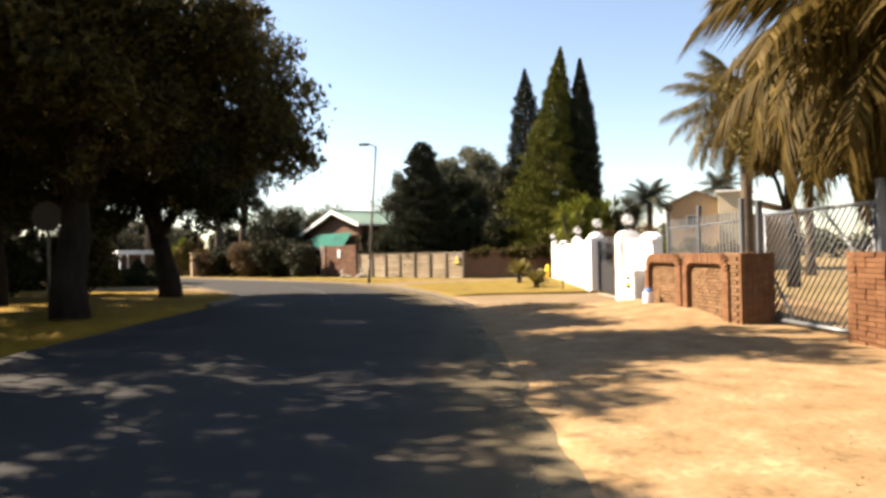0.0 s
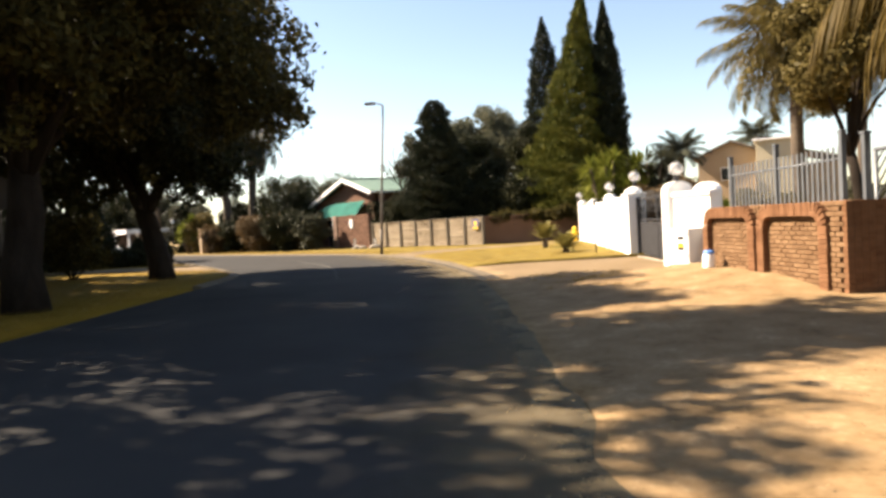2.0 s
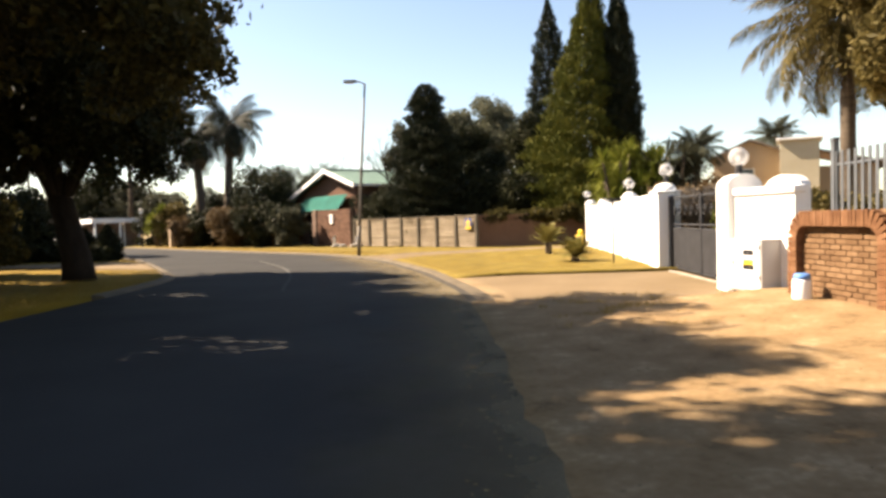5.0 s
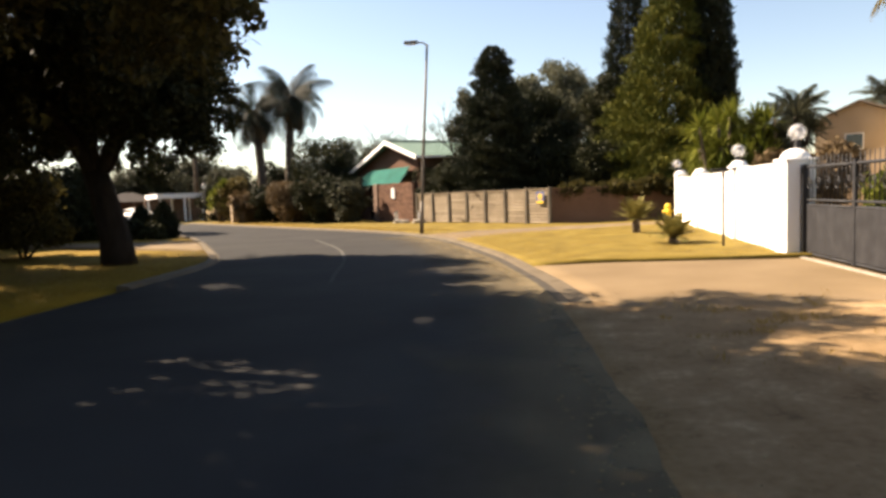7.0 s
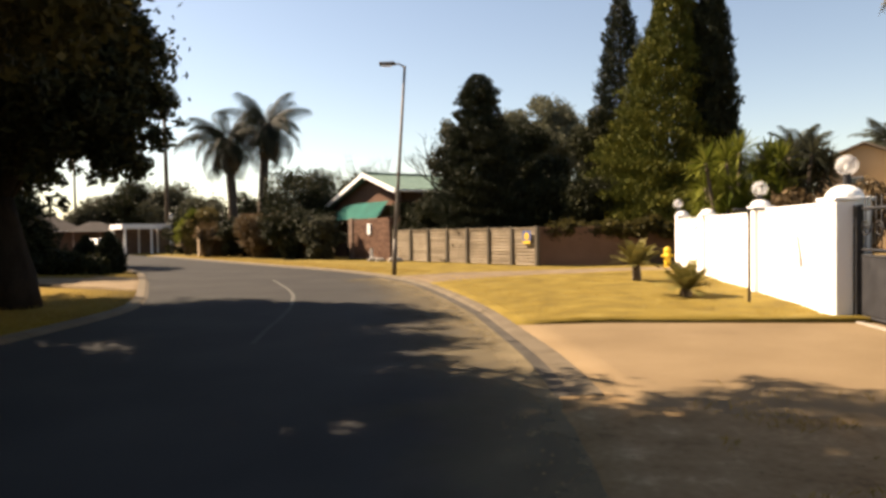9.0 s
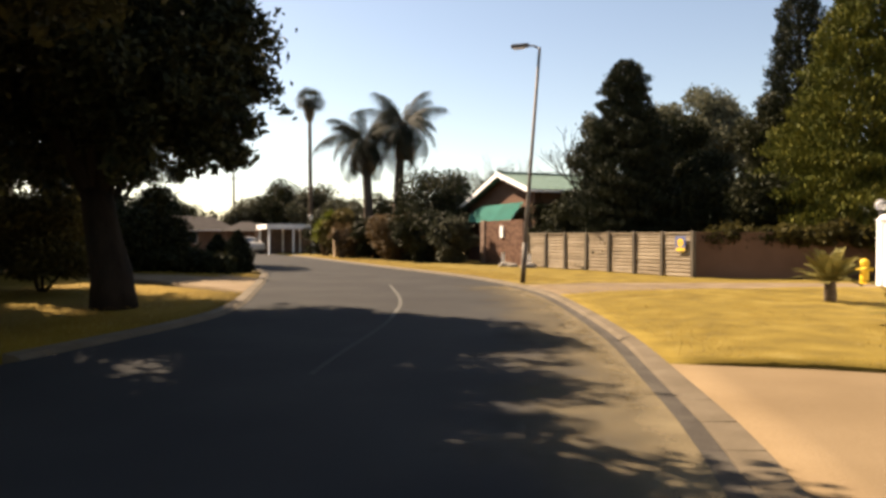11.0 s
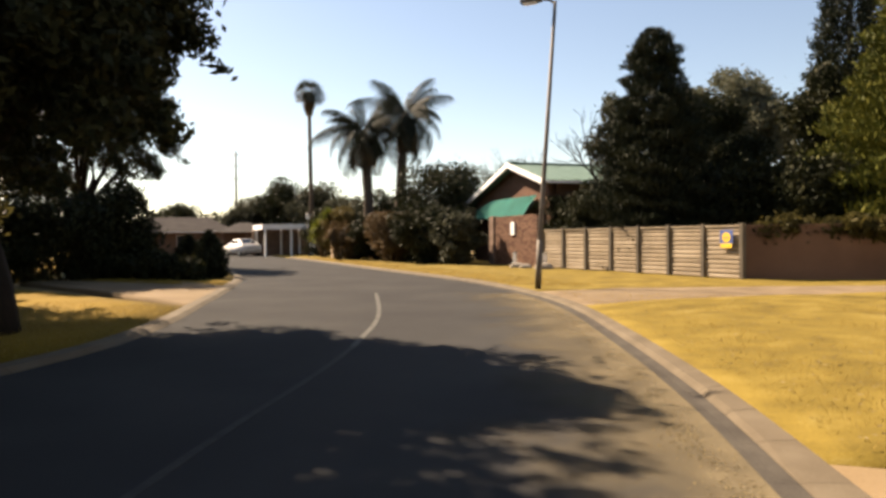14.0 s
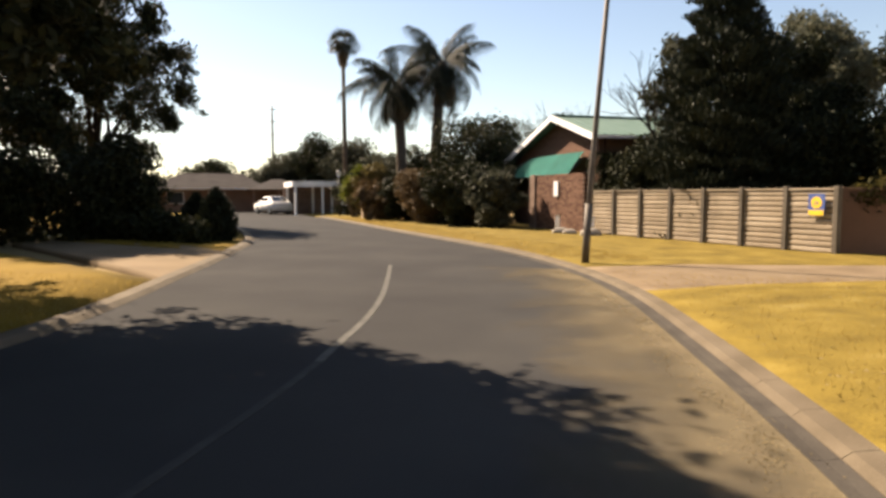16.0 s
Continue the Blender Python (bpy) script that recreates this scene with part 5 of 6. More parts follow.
def blade_plant(name, loc, heads, seed, mat, label, length=0.75, group=""):
    rng = np.random.default_rng(seed)
    t = thing(name, loc, 0, label, "plant", group)
    for hx, hy, hz in heads:
        st = part("stem", tube_mesh("stem", [(hx * 0.2, hy * 0.2, -0.05), (hx * 0.7, hy * 0.7, hz * 0.5), (hx, hy, hz)], [0.09, 0.07, 0.05], PALMBARK, 8), PALMBARK, t)
        n = 70
        V, F = [], []
        for i in range(n):
            a, e = rng.uniform(0, 6.28), rng.uniform(-0.7, 1.5)
            d = np.array([math.cos(a) * math.cos(e), math.sin(a) * math.cos(e), math.sin(e)])
            sde = np.cross(d, (0.1, 0.2, 1.0))
            sde /= np.linalg.norm(sde)
            ll = length * rng.uniform(0.7, 1.2)
            b = np.array([hx, hy, hz]) + d * 0.04
            i0 = len(V)
            V += [b - sde * 0.02, b + d * ll * 0.45 + sde * 0.035, b + d * ll + np.array([0, 0, -0.1 * ll]), b + d * ll * 0.45 - sde * 0.035]
            F.append((i0, i0 + 1, i0 + 2, i0 + 3))
        tagged(part("blade_rosette", (np.array(V), np.array(F)), mat, st), kind="stuff")
    return t


rng = np.random.default_rng(90)
blade_plant("yucca", (7.7, 33.6, 0), [(rng.uniform(-1.2, 1.2), rng.uniform(-0.9, 0.9), rng.uniform(1.6, 4.0)) for i in range(30)], 91, LEAF_YUCCA, "many-headed bright green yucca behind the white wall", 0.85)
blade_plant("yucca", (9.6, 34.5, 0), [(rng.uniform(-1.2, 1.2), rng.uniform(-0.8, 0.8), rng.uniform(2.0, 4.0)) for i in range(22)], 92, LEAF_PALM, "darker green many-headed yucca", 0.9)
c = crown_clumps((0, 0, 1.6), 2.2, 1.2, 1.4, 14, 0.5, 0.8, rng)
shrub("bush", (9.0, 30.5, 0), c, 7000, 0.11, LEAF_DRY, 93, "brownish dry garden bush behind the white wall", "bush")
c = crown_clumps((0, 0, 1.0), 0.9, 1.7, 1.05, 18, 0.28, 0.5, rng)
shrub("bush", (7.5, 20.6, 0), c, 7000, 0.085, LEAF_YUCCA, 95, "bright yellow-green bush close behind the double gate", "bush")
c = crown_clumps((0, 0, 1.05), 1.3, 1.0, 1.0, 16, 0.3, 0.5, rng)
shrub("bush", (9.3, 21.3, 0), c, 6000, 0.09, LEAF_OLIVE, 94, "sunlit olive garden bush behind the double gate", "bush")

# leafless trees


def bare_tree(loc, h, seed, label):
    rng = np.random.default_rng(seed)
    t = thing("bare_tree", loc, 0, label, "tree", "leafless trees")
    part("trunk", tube_mesh("trunk", [(0, 0, -0.1), (0.05, 0.05, h * 0.2), (0, 0, h * 0.4)], [0.16, 0.12, 0.09], BARK, 8, 0.1, rng), BARK, t)

    def grow(p, d, ln, r, depth, parent):
        q = p + d * ln
        m = p.lerp(q, 0.5) + Vector(rng.uniform(-0.06, 0.06, 3)) * ln
        b = part("branch", tube_mesh("branch", [p, m, q], [r, r * 0.8, r * 0.55], BARK, 5), BARK, t)
        if depth:
            for k in range(3):
                e = (d + Vector(rng.normal(size=3)) * 0.42 + Vector((0, 0, 0.12))).normalized()
                grow(p.lerp(q, rng.uniform(0.55, 1.0)), e, ln * rng.uniform(0.6, 0.8), r * 0.58, depth - 1, b)

    for k in range(5):
        a = k * 1.26 + rng.uniform(-0.3, 0.3)
        grow(Vector((0, 0, h * rng.uniform(0.3, 0.4))), Vector((0.5 * math.cos(a), 0.5 * math.sin(a), 0.85)).normalized(), h * 0.24, 0.06, 3, t)
    return t


bare_tree((-13.6, 74.0, 0), 10.5, 361, "leafless grey winter tree behind the green-roofed house")
bare_tree((-3.4, 48.6, 0), 8.2, 362, "thin leafless winter tree beside the juniper")

gl_ = thing("garden_lamp", (-26.6, 61.2, 0), 0, "slim dark garden lamp post beside the carport", "lamp post")
part("post", tube_mesh("post", [(0, 0, -0.1), (0, 0, 2.9)], [0.05, 0.04], DARKIRON, 8), DARKIRON, gl_)
part("lantern", cyl(0, 0, 2.88, 0.12, 0.17, 0.36, 8, 0.01), WHITEMETAL, gl_, "pale glass lantern")
part("lantern_cap", cyl(0, 0, 3.24, 0.2, 0.04, 0.14, 8), DARKIRON, gl_)

# cycads on the verge


def cycad(loc, th, fr, length, seed, label):
    rng = np.random.default_rng(seed)
    t = thing("cycad", loc, 0, label, "cycad", "cycads")
    part("trunk", tube_mesh("trunk", [(0, 0, -0.05), (0, 0, th * 0.5), (0, 0, th)], [0.11, 0.13, 0.10], PALMBARK, 12, 0.2, rng), PALMBARK, t)
    kinds = [frond_mesh("frond", length, 0.0, q, 0.17, 26, LEAF_CYCAD, rng, 0.15, 0.014) for q in (0.35, 0.6, 0.9)]
    for i in range(fr):
        el = 1.35 - 1.2 * i / fr
        m = Matrix.Translation((0, 0, th - 0.02)) @ Matrix.Rotation(i * 2.4, 4, "Z") @ Matrix.Rotation(-el, 4, "Y")
        part("frond", kinds[i % 3], LEAF_CYCAD, t, m=m)
    return t


cycad((3.9, 30.4, 0.06), 0.5, 30, 0.85, 101, "short-trunked cycad with stiff upright fronds on dry grass")
cycad((4.15, 25.95, 0.06), 0.22, 24, 0.72, 102, "low spreading cycad with stiff fronds on dry grass")

# ---------------------------------------------------------------- palms and trees round the gate
palm("palm", (8.5, 8.9, 0), 5.3, 0.36, 90, 4.3, LEAF_PALMDRY, 111, "large date palm with arching sunlit fronds by the gate", leaflet=0.75, pairs=56, hang=1.35, low=-1.05, droop=2.0, width=0.04)
palm("palm", (15.2, 31.0, 0), 8.6, 0.28, 52, 4.2, LEAF_OLIVE, 112, "dusty olive feather palm behind the steel fence", leaflet=0.7, pairs=40, hang=1.0, low=-0.9)
rng = np.random.default_rng(115)
tree("tree", (14.6, 25.6, 0), ([(0, 0, -0.1), (0.1, 0, 1.5), (-0.2, 0, 3.2)], [0.26, 0.2, 0.16]), 7, crown_clumps((0.2, 0, 6.9), 3.8, 3.6, 3.4, 36, 0.6, 1.2, rng), 34000, 0.12, LEAF_OLIVE, BARK, 115, "olive-leaved garden tree behind the steel fence")
palm("palm", (21.5, 37.0, 0), 9.0, 0.26, 30, 3.2, LEAF_PALM, 113, "feather palm in the garden behind the fence", leaflet=0.6, pairs=32, hang=0.9, low=-0.7)
palm("palm", (16.2, 50.0, 0), 5.6, 0.25, 26, 2.4, LEAF_PALM, 114, "small dark palm behind the tan house", leaflet=0.5, pairs=26, hang=0.6, low=-0.4)
palm("palm", (25.0, 58.0, 0), 7.2, 0.25, 26, 2.4, LEAF_PALM, 116, "small dark palm behind the tan house", leaflet=0.5, pairs=26, hang=0.6, low=-0.4)

# tan house with a cream wing behind the fence
th = thing("house", (20.6, 52.0, 0), -26, "tan plastered gabled house behind the garden wall", "house")
bm = bmesh.new()
pts = [(-2.4, 0), (-2.4, 5.2), (0, 6.25), (2.4, 5.2), (2.4, 0)]
f0 = [bm.verts.new((x, 0, z)) for x, z in pts]
f1 = [bm.verts.new((x, 9, z)) for x, z in pts]
bm.faces.new(f0)
bm.faces.new(f1[::-1])
for i in (0, 1, 2, 3, 4):
    bm.faces.new((f0[i], f0[(i + 1) % 5], f1[(i + 1) % 5], f1[i]))
part("wall", bm, TANWALL, th)
part("roof", roof_slab(-2.8, 5.08, 0, 6.29, -0.35, 9.3, 0.12), TILEROOF, th, "weathered tile roof")
part("roof", roof_slab(0, 6.29, 2.8, 5.08, -0.35, 9.3, 0.12), TILEROOF, th, "weathered tile roof")
part("cream_wing", boxm(2.9, -1.2, -0.1, 2.2, 3.0, 6.0, 0, 0.02), CREAM, th, "cream plastered wing")
part("wing_roof", boxm(2.9, -1.2, 5.9, 2.6, 3.4, 0.14, 0, 0.02), WHITE, th, "white flat roof edge")
part("rear_roof", roof_slab(4.0, 5.3, 8.0, 4.2, -0.5, 7.0, 0.12), TILEROOF, th, "weathered tile roof")
part("rear_wall", boxm(5.6, 3.0, -0.1, 3.4, 6.0, 4.4), TANWALL, th)
wi = part("window", boxm(-0.3, -0.02, 3.4, 1.0, 0.06, 1.0), WHITE, th, "white window frame")
part("pane", boxm(-0.3, -0.06, 3.46, 0.88, 0.02, 0.88), DARKGLASS, wi)

# ---------------------------------------------------------------- far bend: palms, shrubs, houses, car
palm("palm", (-18.9, 60.5, 0), 10.1, 0.36, 40, 4.2, LEAF_FARPALM, 121, "tall feather palm with drooping grey-green fronds", lean=(0.6, 0.2), leaflet=0.75, pairs=44, hang=1.5, low=-1.1, droop=2.1, group="far palms", width=0.026, wild=0.6, skirt=14)
palm("palm", (-20.8, 59.7, 0), 8.9, 0.36, 40, 4.0, LEAF_FARPALM, 122, "feather palm with drooping grey-green fronds", lean=(-0.3, 0), leaflet=0.75, pairs=44, hang=1.5, low=-1.2, droop=2.1, group="far palms", width=0.026, wild=0.6, skirt=14)
fp = thing("fan_palm", (-34.0, 74.0, 0), 0, "very tall slim fan palm with a round head", "palm")
part("trunk", tube_mesh("trunk", [(0, 0, -0.1), (0.1, 0, 5), (0.0, 0, 15.5)], [0.34, 0.22, 0.16], PALMBARK, 10, 0.06, rngt), PALMBARK, fp)
fan = fan_mesh("fan_leaf", 1.1, 0.8, LEAF_FARPALM, 1.4, 0.35)
inner_fan = fan_mesh("fan_leaf", 0.95, 0.35, LEAF_FARPALM, 1.6, 0.9)
dry_fan = fan_mesh("fan_leaf", 0.7, 0.5, LEAF_DRY)
for i in range(24):
    el = 1.5 - 2.3 * i / 24
    m = Matrix.Translation((0, 0, 15.3)) @ Matrix.Rotation(i * 2.4, 4, "Z") @ Matrix.Rotation(-el, 4, "Y") @ Matrix.Rotation(rngt.uniform(0.2, 1.3) * (1 if i % 2 else -1), 4, "X") @ Matrix.Scale(rngt.uniform(0.85, 1.12), 4)
    part("fan_leaf", fan, LEAF_FARPALM, fp, m=m)
for i in range(12):
    m = Matrix.Translation((0, 0, 15.3)) @ Matrix.Rotation(i * 2.4 + 0.6, 4, "Z") @ Matrix.Rotation(-1.1 + 1.7 * i / 12, 4, "Y")
    part("fan_leaf", inner_fan, LEAF_FARPALM, fp, m=m)
for i in range(26):
    m = Matrix.Translation((0, 0, 15.2 - 0.055 * i)) @ Matrix.Rotation(i * 2.4, 4, "Z") @ Matrix.Rotation(1.0 + 0.5 * i / 26, 4, "Y") @ Matrix.Rotation(0.9 * (1 if i % 2 else -1), 4, "X") @ Matrix.Scale(1.05 - 0.4 * i / 26, 4)
    part("dry_fan_leaf", dry_fan, LEAF_DRY, fp, m=m)

far_shrubs = [(-17.0, 63.0, 7.6, 2.8, LEAF_DARK, "dark garden tree behind the feather palms"), (-20.6, 62.6, 5.2, 2.2, LEAF_DARK, "dark garden tree between the feather palms"), (-14.8, 65.5, 7.4, 2.6, LEAF_GREY, "hazy grey-green tree beside the feather palms"), (-10.9, 49.6, 3.2, 1.3, LEAF_GREY, "pale green upright shrub beside the awning"), (-13.2, 50.9, 3.4, 1.9, LEAF_DARK, "dark rounded shrub on the roadside"), (-15.6, 53.0, 3.6, 2.0, LEAF_DRY, "brownish dry roadside garden shrub"), (-18.4, 55.6, 3.0, 1.6, LEAF_DARK, "dark leafy roadside garden shrub"), (-20.4, 57.0, 2.2, 1.2, LEAF_DRY, "dry brown roadside shrub"), (-23.4, 60.6, 3.8, 1.6, LEAF_OLIVE, "olive green roadside garden shrub"), (-27.0, 64.5, 3.6, 1.8, LEAF_DARK, "dark shrub beside the carport"), (-14.5, 56.5, 6.8, 3.0, LEAF_DARK, "dark garden tree behind the roadside shrubs"), (-10.5, 62.0, 6.5, 3.0, LEAF_GREY, "hazy grey-green tree behind the house"), (-13.0, 66.0, 6.2, 3.2, LEAF_GREY, "hazy grey-green tree behind the house"), (-5.5, 66.0, 7.2, 4.0, LEAF_GREY, "hazy grey-green tree behind the house")]
for i, (x, y, h, r, mat, lab) in enumerate(far_shrubs):
    rng = np.random.default_rng(127 + i)
    c = crown_clumps((0, 0, h * 0.44), r * 1.1, r * 1.1, h * 0.54, 30 if r < 2.5 else 40, 0.22 * r, 0.45 * r, rng, -0.3)
    shrub("bush" if h < 5 else "garden_tree", (x, y, 0), c, 9000 if h < 5 else 13000, 0.12, mat, 147 + i, lab, "bush" if h < 5 else "tree", group="roadside planting")
far_trees = ((-46.0, 80.5, 6.6, 3.0), (-41.0, 80.5, 8.2, 3.0), (-36.0, 79.0, 7.2, 3.2), (-55.0, 79.0, 5.6, 3.2), (-31.0, 76.0, 6.0, 2.6), (-61.0, 84.0, 5.0, 3.0))
for i, (x, y, h, r) in enumerate(far_trees):
    rng = np.random.default_rng(330 + i)
    c = crown_clumps((0, 0, h * 0.55), r, r, h * 0.45, 34, 0.25 * r, 0.5 * r, rng)
    tree("tree", (x, y, 0), ([(0, 0, -0.1), (0.1, 0, h * 0.3), (0, 0, h * 0.45)], [0.25, 0.2, 0.14]), 4, c, 9000, 0.18, LEAF_DARK if i % 2 else LEAF_GREY, BARK, 340 + i, "rounded dark suburban tree beyond the bend", group="trees beyond the bend")
hedge((-11.6, 50.6, 0), 10.0, 1.4, 1.7, 132, 351, LEAF_DRY, "mixed dry brown garden hedge along the bend", 12000)
hedge((-18.6, 58.4, 0), 10.0, 1.4, 2.0, 133, 352, LEAF_DARK, "mixed dark garden hedge along the bend", 12000)
blade_plant("yucca", (-20.9, 55.4, 0), [(rng.uniform(-0.6, 0.6), rng.uniform(-0.5, 0.5), rng.uniform(0.7, 2.2)) for i in range(8)], 171, LEAF_DRY, "spiky dry aloe beside the road", 0.6)
blade_plant("yucca", (-24.6, 60.0, 0), [(rng.uniform(-0.8, 0.8), rng.uniform(-0.5, 0.5), rng.uniform(1.2, 3.2)) for i in range(9)], 172, LEAF_YUCCA, "tall green yucca beside the road", 0.7)
gp2 = thing("gate_pier", (-22.2, 57.8, 0), 45, "pale plastered gate pier on the roadside", "gate pier")
part("shaft", boxm(0, 0, -0.1, 1.0, 0.4, 2.2, 0, 0.02), TANWALL, gp2)
part("cap", boxm(0, 0, 2.1, 1.1, 0.5, 0.08, 0, 0.02), TANWALL, gp2)

cp = thing("carport", (-31.5, 66.5, 0), 45, "open carport with a white roof edge on slim posts", "carport")
part("roof", boxm(0, 0, 2.35, 5.4, 4.2, 0.16, 0, 0.02), GREYROOF, cp)
part("fascia", boxm(0, -2.15, 2.2, 5.4, 0.06, 0.42, 0, 0.01), WHITE, cp, "white fascia board")
part("fascia", boxm(-2.74, 0, 2.2, 0.06, 4.2, 0.42, 0, 0.01), WHITE, cp, "white fascia board")
for x in (-2.5, -0.4, 1.2, 2.5):
    for y in (-2.0, 2.0):
        part("post", boxm(x, y, -0.1, 0.16, 0.16, 2.45, 0, 0.01), WHITE, cp)
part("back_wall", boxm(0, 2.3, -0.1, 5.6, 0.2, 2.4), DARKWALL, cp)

fh = thing("house", (-46.5, 72.5, 0), 38, "low house with shade-dark walls, a hipped grey roof and a porch", "house")
# darker brown plaster stands in for the shade on this wall
part("wall", boxm(0, 0, -0.1, 12.0, 7.0, 2.3), BROWNWALL, fh)


def hip_roof(x0, x1, y0, y1, z0, z1, inset):
    bm = bmesh.new()
    b = [bm.verts.new(v) for v in ((x0, y0, z0), (x1, y0, z0), (x1, y1, z0), (x0, y1, z0))]
    r = [bm.verts.new(v) for v in ((x0 + inset, (y0 + y1) / 2, z1), (x1 - inset, (y0 + y1) / 2, z1))]
    for f in ((b[0], b[1], r[1], r[0]), (b[1], b[2], r[1]), (b[2], b[3], r[0], r[1]), (b[3], b[0], r[0]), (b[3], b[2], b[1], b[0])):
        bm.faces.new(f)
    return bm


part("roof", hip_roof(-6.8, 4.0, -4.3, 4.3, 2.15, 3.7, 2.6), GREYROOF, fh)
part("porch_roof", hip_roof(2.0, 7.4, -6.6, 2.4, 2.1, 3.1, 2.2), GREYROOF, fh)
part("gutter", boxm(-1.4, -4.33, 2.1, 10.8, 0.08, 0.1), GREYBOX, fh)
for x in (2.6, 4.8, 7.0):
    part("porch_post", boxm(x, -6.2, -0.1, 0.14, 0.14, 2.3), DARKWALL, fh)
for x in (-4.4, -0.8):
    w_ = part("window", boxm(x, -3.52, 0.8, 1.5, 0.08, 1.1), GREYBOX, fh)
    part("pane", boxm(x, -3.57, 0.86, 1.38, 0.02, 0.98), DARKGLASS, w_)


def car(loc, rz, label):
    t = thing("car", loc, rz, label, "car")
    prof = [(-2.05, 0.28), (-2.1, 0.62), (-1.95, 0.86), (-1.15, 0.92), (-0.45, 1.42), (0.75, 1.45), (1.6, 1.0), (2.05, 0.92), (2.1, 0.55), (2.05, 0.28)]
    bm = bmesh.new()
    cols = []
    for y, s in ((-0.82, 0.96), (-0.6, 1.0), (0.6, 1.0), (0.82, 0.96)):
        cols.append([bm.verts.new((x, y * (0.82 if z > 1.2 else 1.0), 0.28 + (z - 0.28) * s)) for x, z in prof])
    for a, b in zip(cols[:-1], cols[1:]):
        for i in range(len(prof)):
            j = (i + 1) % len(prof)
            bm.faces.new((a[i], a[j], b[j], b[i]))
    bm.faces.new(cols[0][::-1])
    bm.faces.new(cols[-1])
    bmesh.ops.bevel(bm, geom=bm.edges[:], offset=0.03, segments=2, affect="EDGES")
    body = part("body", bm, GREYBOX, t, smooth=True)
    for y in (-0.80, 0.80):
        part("side_window", boxm(0.15, y * 0.93, 0.98, 1.5, 0.06, 0.34, 0, 0.02), DARKGLASS, body)
        part("mirror", boxm(-0.75, y * 1.1, 0.95, 0.1, 0.16, 0.12, 0, 0.02), WHITEMETAL, body)
    part("windscreen", roof_slab(-1.06, 0.97, -0.5, 1.38, -0.62, 0.62, 0.03), DARKGLASS, body)
    part("rear_window", roof_slab(0.85, 1.40, 1.5, 1.06, -0.6, 0.6, 0.03), DARKGLASS, body)
    part("bumper", boxm(-2.1, 0, 0.3, 0.12, 1.5, 0.2, 0, 0.03), GREYBOX, body)
    part("grille", boxm(-2.11, 0, 0.6, 0.04, 0.8, 0.12, 0, 0.01), BLACK, body)
    for y in (-0.6, 0.6):
        part("headlight", boxm(-2.06, y, 0.62, 0.08, 0.3, 0.14, 0, 0.02), DARKGLASS, body, "clear headlight")
    for x in (-1.3, 1.3):
        for y in (-0.76, 0.76):
            bm = bmesh.new()
            bmesh.ops.create_cone(bm, cap_ends=True, segments=20, radius1=0.31, radius2=0.31, depth=0.2, matrix=pose(x, y, 0.31, 90))
            w = part("wheel", bm, BLACK, t)
            bm = bmesh.new()
            bmesh.ops.create_cone(bm, cap_ends=True, segments=16, radius1=0.19, radius2=0.19, depth=0.215, matrix=pose(x, y, 0.31, 90))
            part("rim", bm, STEEL, w)
    return t


car((-35.7, 65.5, 0.02), 150 + 180, "pale silver hatchback parked at the roadside")

ma = thing("radio_mast", (-62, 100, 0), 0, "thin far lattice mast above the trees", "mast")
part("mast", tube_mesh("mast", [(0, 0, -0.2), (0, 0, 14.4)], [0.22, 0.12], POLE, 6), POLE, ma)
for z in (10.4, 12.2, 13.9):
    bar("antenna", (-0.7, 0, z), (0.7, 0, z), 0.06, POLE, ma, 6)

# distant woods round the horizon
rng = np.random.default_rng(200)
c = []
for a in np.arange(-100, 100, 1.6):
    if rng.uniform() < 0.12:
        continue
    d = rng.uniform(95, 135)
    th_ = radians(a)
    hh = rng.uniform(2.0, 4.6)
    for k in range(3):
        c.append((d * math.sin(th_) + rng.uniform(-2, 2), 20 + d * math.cos(th_) + rng.uniform(-2, 2), hh * rng.uniform(0.4, 1.2), rng.uniform(1.4, 2.6)))
P = clump_points(c, 60000, rng, 0.6)
V, F = leaf_cloud(P, 0.42, 0.5, rng)
single("distant_trees", (V, F), LEAF_GREY, label="hazy distant belt of suburban trees", category="trees", kind="stuff")

# dry grass blades and fallen leaves


def grass(name, n, inside, z, seed, mat, size, label):
    rng = np.random.default_rng(seed)
    P = inside(rng, n)
    P = np.c_[P, np.full(len(P), z)]
    V, F = leaf_cloud(P + np.array([0, 0, size * 0.5]), size, 0.12, rng, np.array([0, 0, 1.4]), 0.8)
    return single(name, (V, F), mat, label=label, category="grass", kind="stuff")


RX, RY = np.array([p[0] for p in ROAD_R]), np.array([p[1] for p in ROAD_R])


def in_verge(rng, n):
    y = rng.uniform(22.4, 33.5, n)
    x0 = np.interp(y, RY, RX) + 0.6
    x = x0 + (5.9 - x0) * rng.uniform(0, 1, n) ** 0.9
    return np.stack([x, y], 1)


def in_bend(rng, n):
    y = rng.uniform(36, 58, n)
    x0 = np.interp(y, RY, RX) + 0.5
    return np.stack([x0 + rng.uniform(0, 2.8, n), y], 1)


LX, LY = np.array([p[0] for p in ROAD_L]), np.array([p[1] for p in ROAD_L])


def in_left(rng, n):
    y = rng.uniform(6, 29, n)
    x0 = np.interp(y, LY, LX) - 0.4
    return np.stack([x0 - rng.uniform(0, 8.0, n), y], 1)


grass("dry_grass", 18000, in_verge, 0.10, 211, DRYBLADE, 0.022, "short dry yellow winter grass on the verge")
grass("dry_grass", 12000, in_bend, 0.06, 212, DRYBLADE, 0.035, "short dry yellow grass along the bend")
grass("dry_grass", 20000, in_left, 0.06, 213, DRYBLADE, 0.035, "short dry golden grass under the trees")


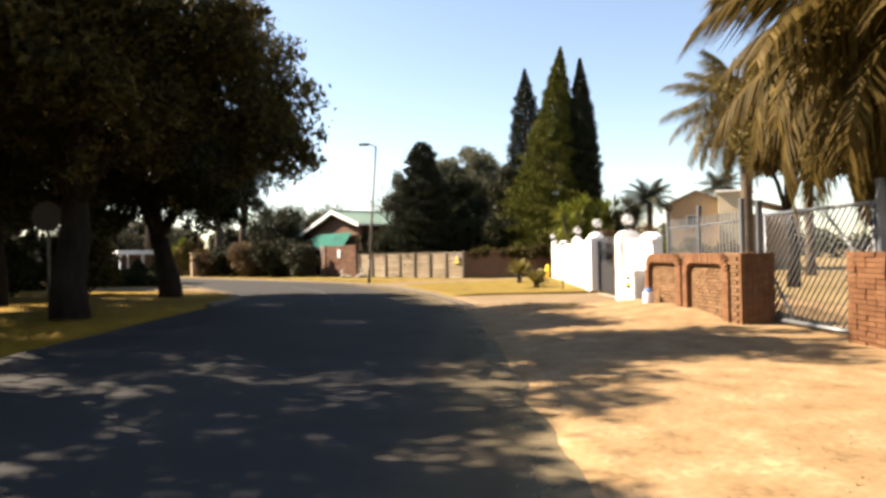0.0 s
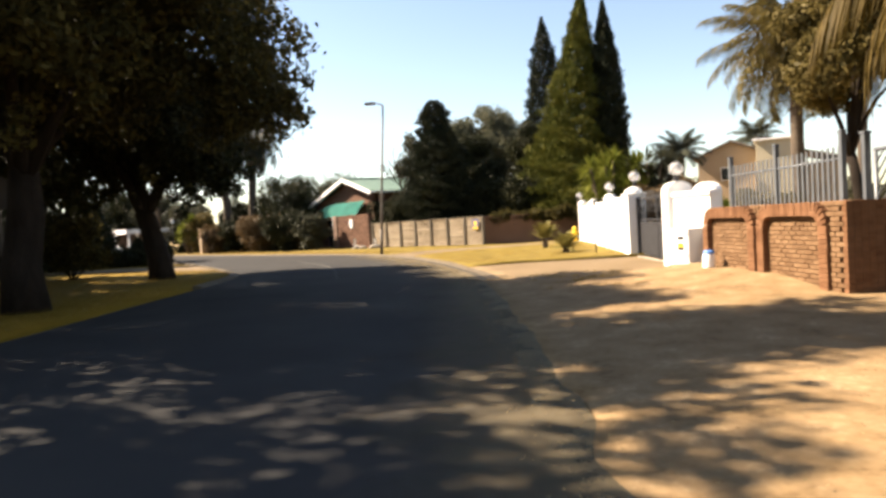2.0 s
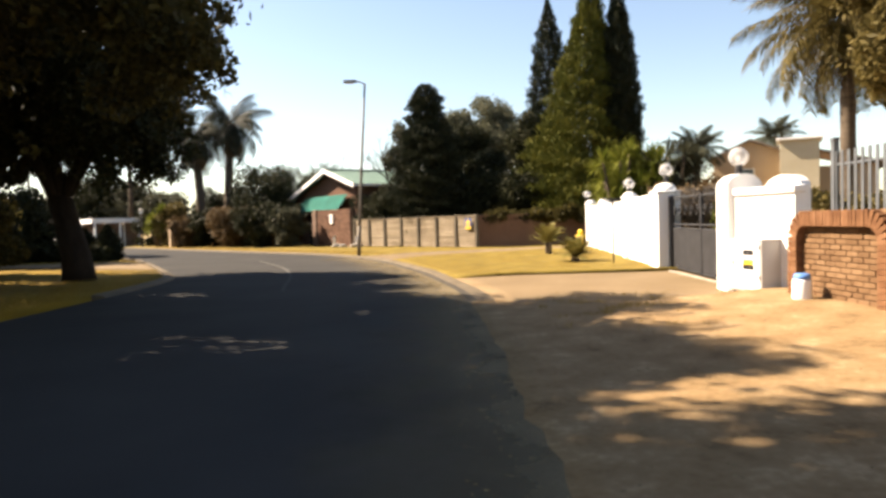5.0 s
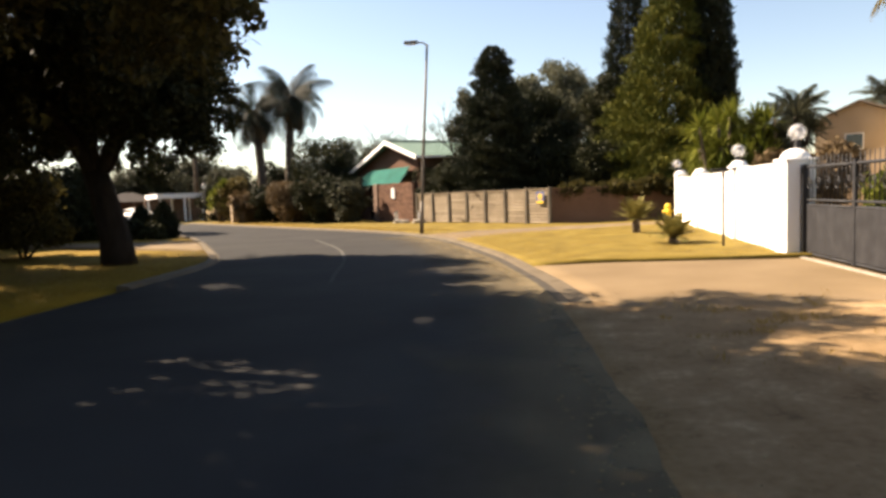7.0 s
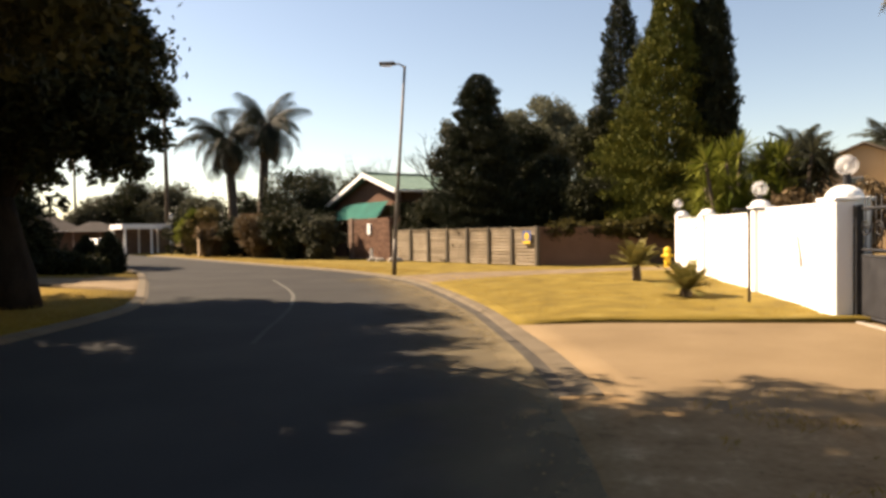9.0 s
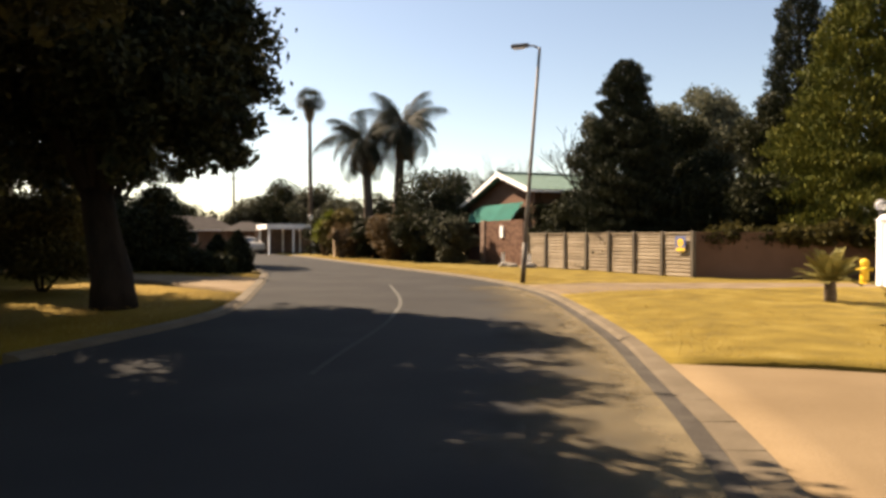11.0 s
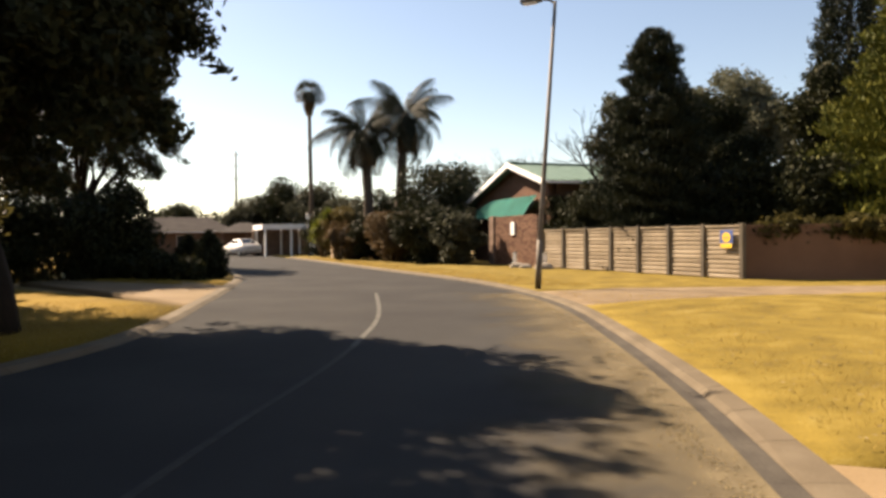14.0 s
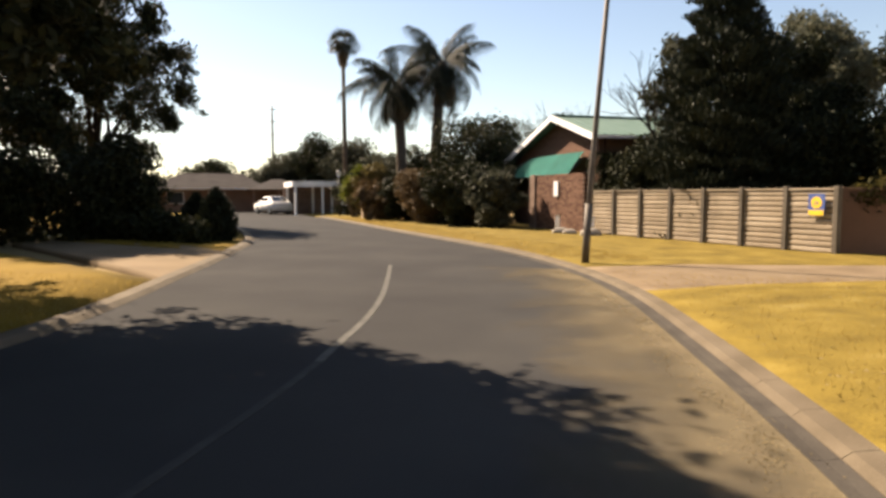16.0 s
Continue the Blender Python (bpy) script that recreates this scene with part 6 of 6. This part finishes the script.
def litter_at(rng, n):
    y = rng.uniform(2, 17, n)
    x0 = np.interp(y, RY, RX)
    return np.stack([x0 + rng.uniform(-0.6, 4.5, n), y], 1)


rng = np.random.default_rng(221)
P = np.c_[litter_at(rng, 3600), np.full(3600, 0.085)]
V, F = leaf_cloud(P, 0.016, 0.5, rng)
V[:, 2] = 0.078 + 0.2 * (V[:, 2] - 0.085)
single("leaf_litter", (V, F), LEAF_LITTER, label="scattered dry brown leaves on the sand", category="leaf litter", kind="stuff")

# dry leaves and grit gathered along the kerb
rng = np.random.default_rng(231)
n_ = 6500
gy = 20.0 + 14.0 * rng.uniform(0, 1, n_) ** 1.2
gx = np.interp(gy, RY, RX) - 0.24 - 0.06 * np.sin(gy * 1.7) + 0.10 * rng.normal(size=n_)
keep = np.array([noise.noise((x * 4.0, y * 2.0, 8)) for x, y in zip(gx, gy)]) + 0.25 * rng.normal(size=n_) > 0.02
P = np.c_[gx, gy, np.full(n_, 0.014)][keep]
V, F = leaf_cloud(P, 0.009, 0.6, rng)
V[:, 2] = np.maximum(0.014 + 0.5 * (V[:, 2] - 0.014), 0.009)
single("leaf_litter", (V, F), LEAF_LITTER, label="pale dry leaves and grit gathered along the kerb", category="leaf litter", kind="stuff")

# pale tufts, clods and leaves lying on the dry grass
rng = np.random.default_rng(241)
n_ = 2600
P2 = in_verge(rng, n_)
patch = np.array([noise.noise((x * 0.8, y * 0.8, 5)) for x, y in P2])
P2 = P2[patch > -0.05]
P = np.c_[P2, np.full(len(P2), 0.135)]
V, F = leaf_cloud(P, 0.022, 0.7, rng)
V[:, 2] = 0.128 + 0.25 * (V[:, 2] - 0.135)
single("leaf_litter", (V, F), LEAF_LITTER, label="pale dry leaves and tufts scattered on the grass", category="leaf litter", kind="stuff")
# dry grass tufts at the sandy edge of the driveway
rng = np.random.default_rng(251)
ty = rng.normal(15.7, 0.8, 5200)
tx = rng.uniform(1.9, 6.0, 5200)
keep = np.array([noise.noise((x * 1.1, y * 1.6, 2)) for x, y in zip(tx, ty)]) > 0.05
P = np.c_[tx, ty, np.full(5200, 0.085)][keep]
V, F = leaf_cloud(P, 0.035, 0.12, rng, np.array([0, 0, 1.1]), 0.9)
single("dry_grass", (V, F), DRYBLADE, label="thin tufts of dry grass at the driveway edge", category="grass", kind="stuff")
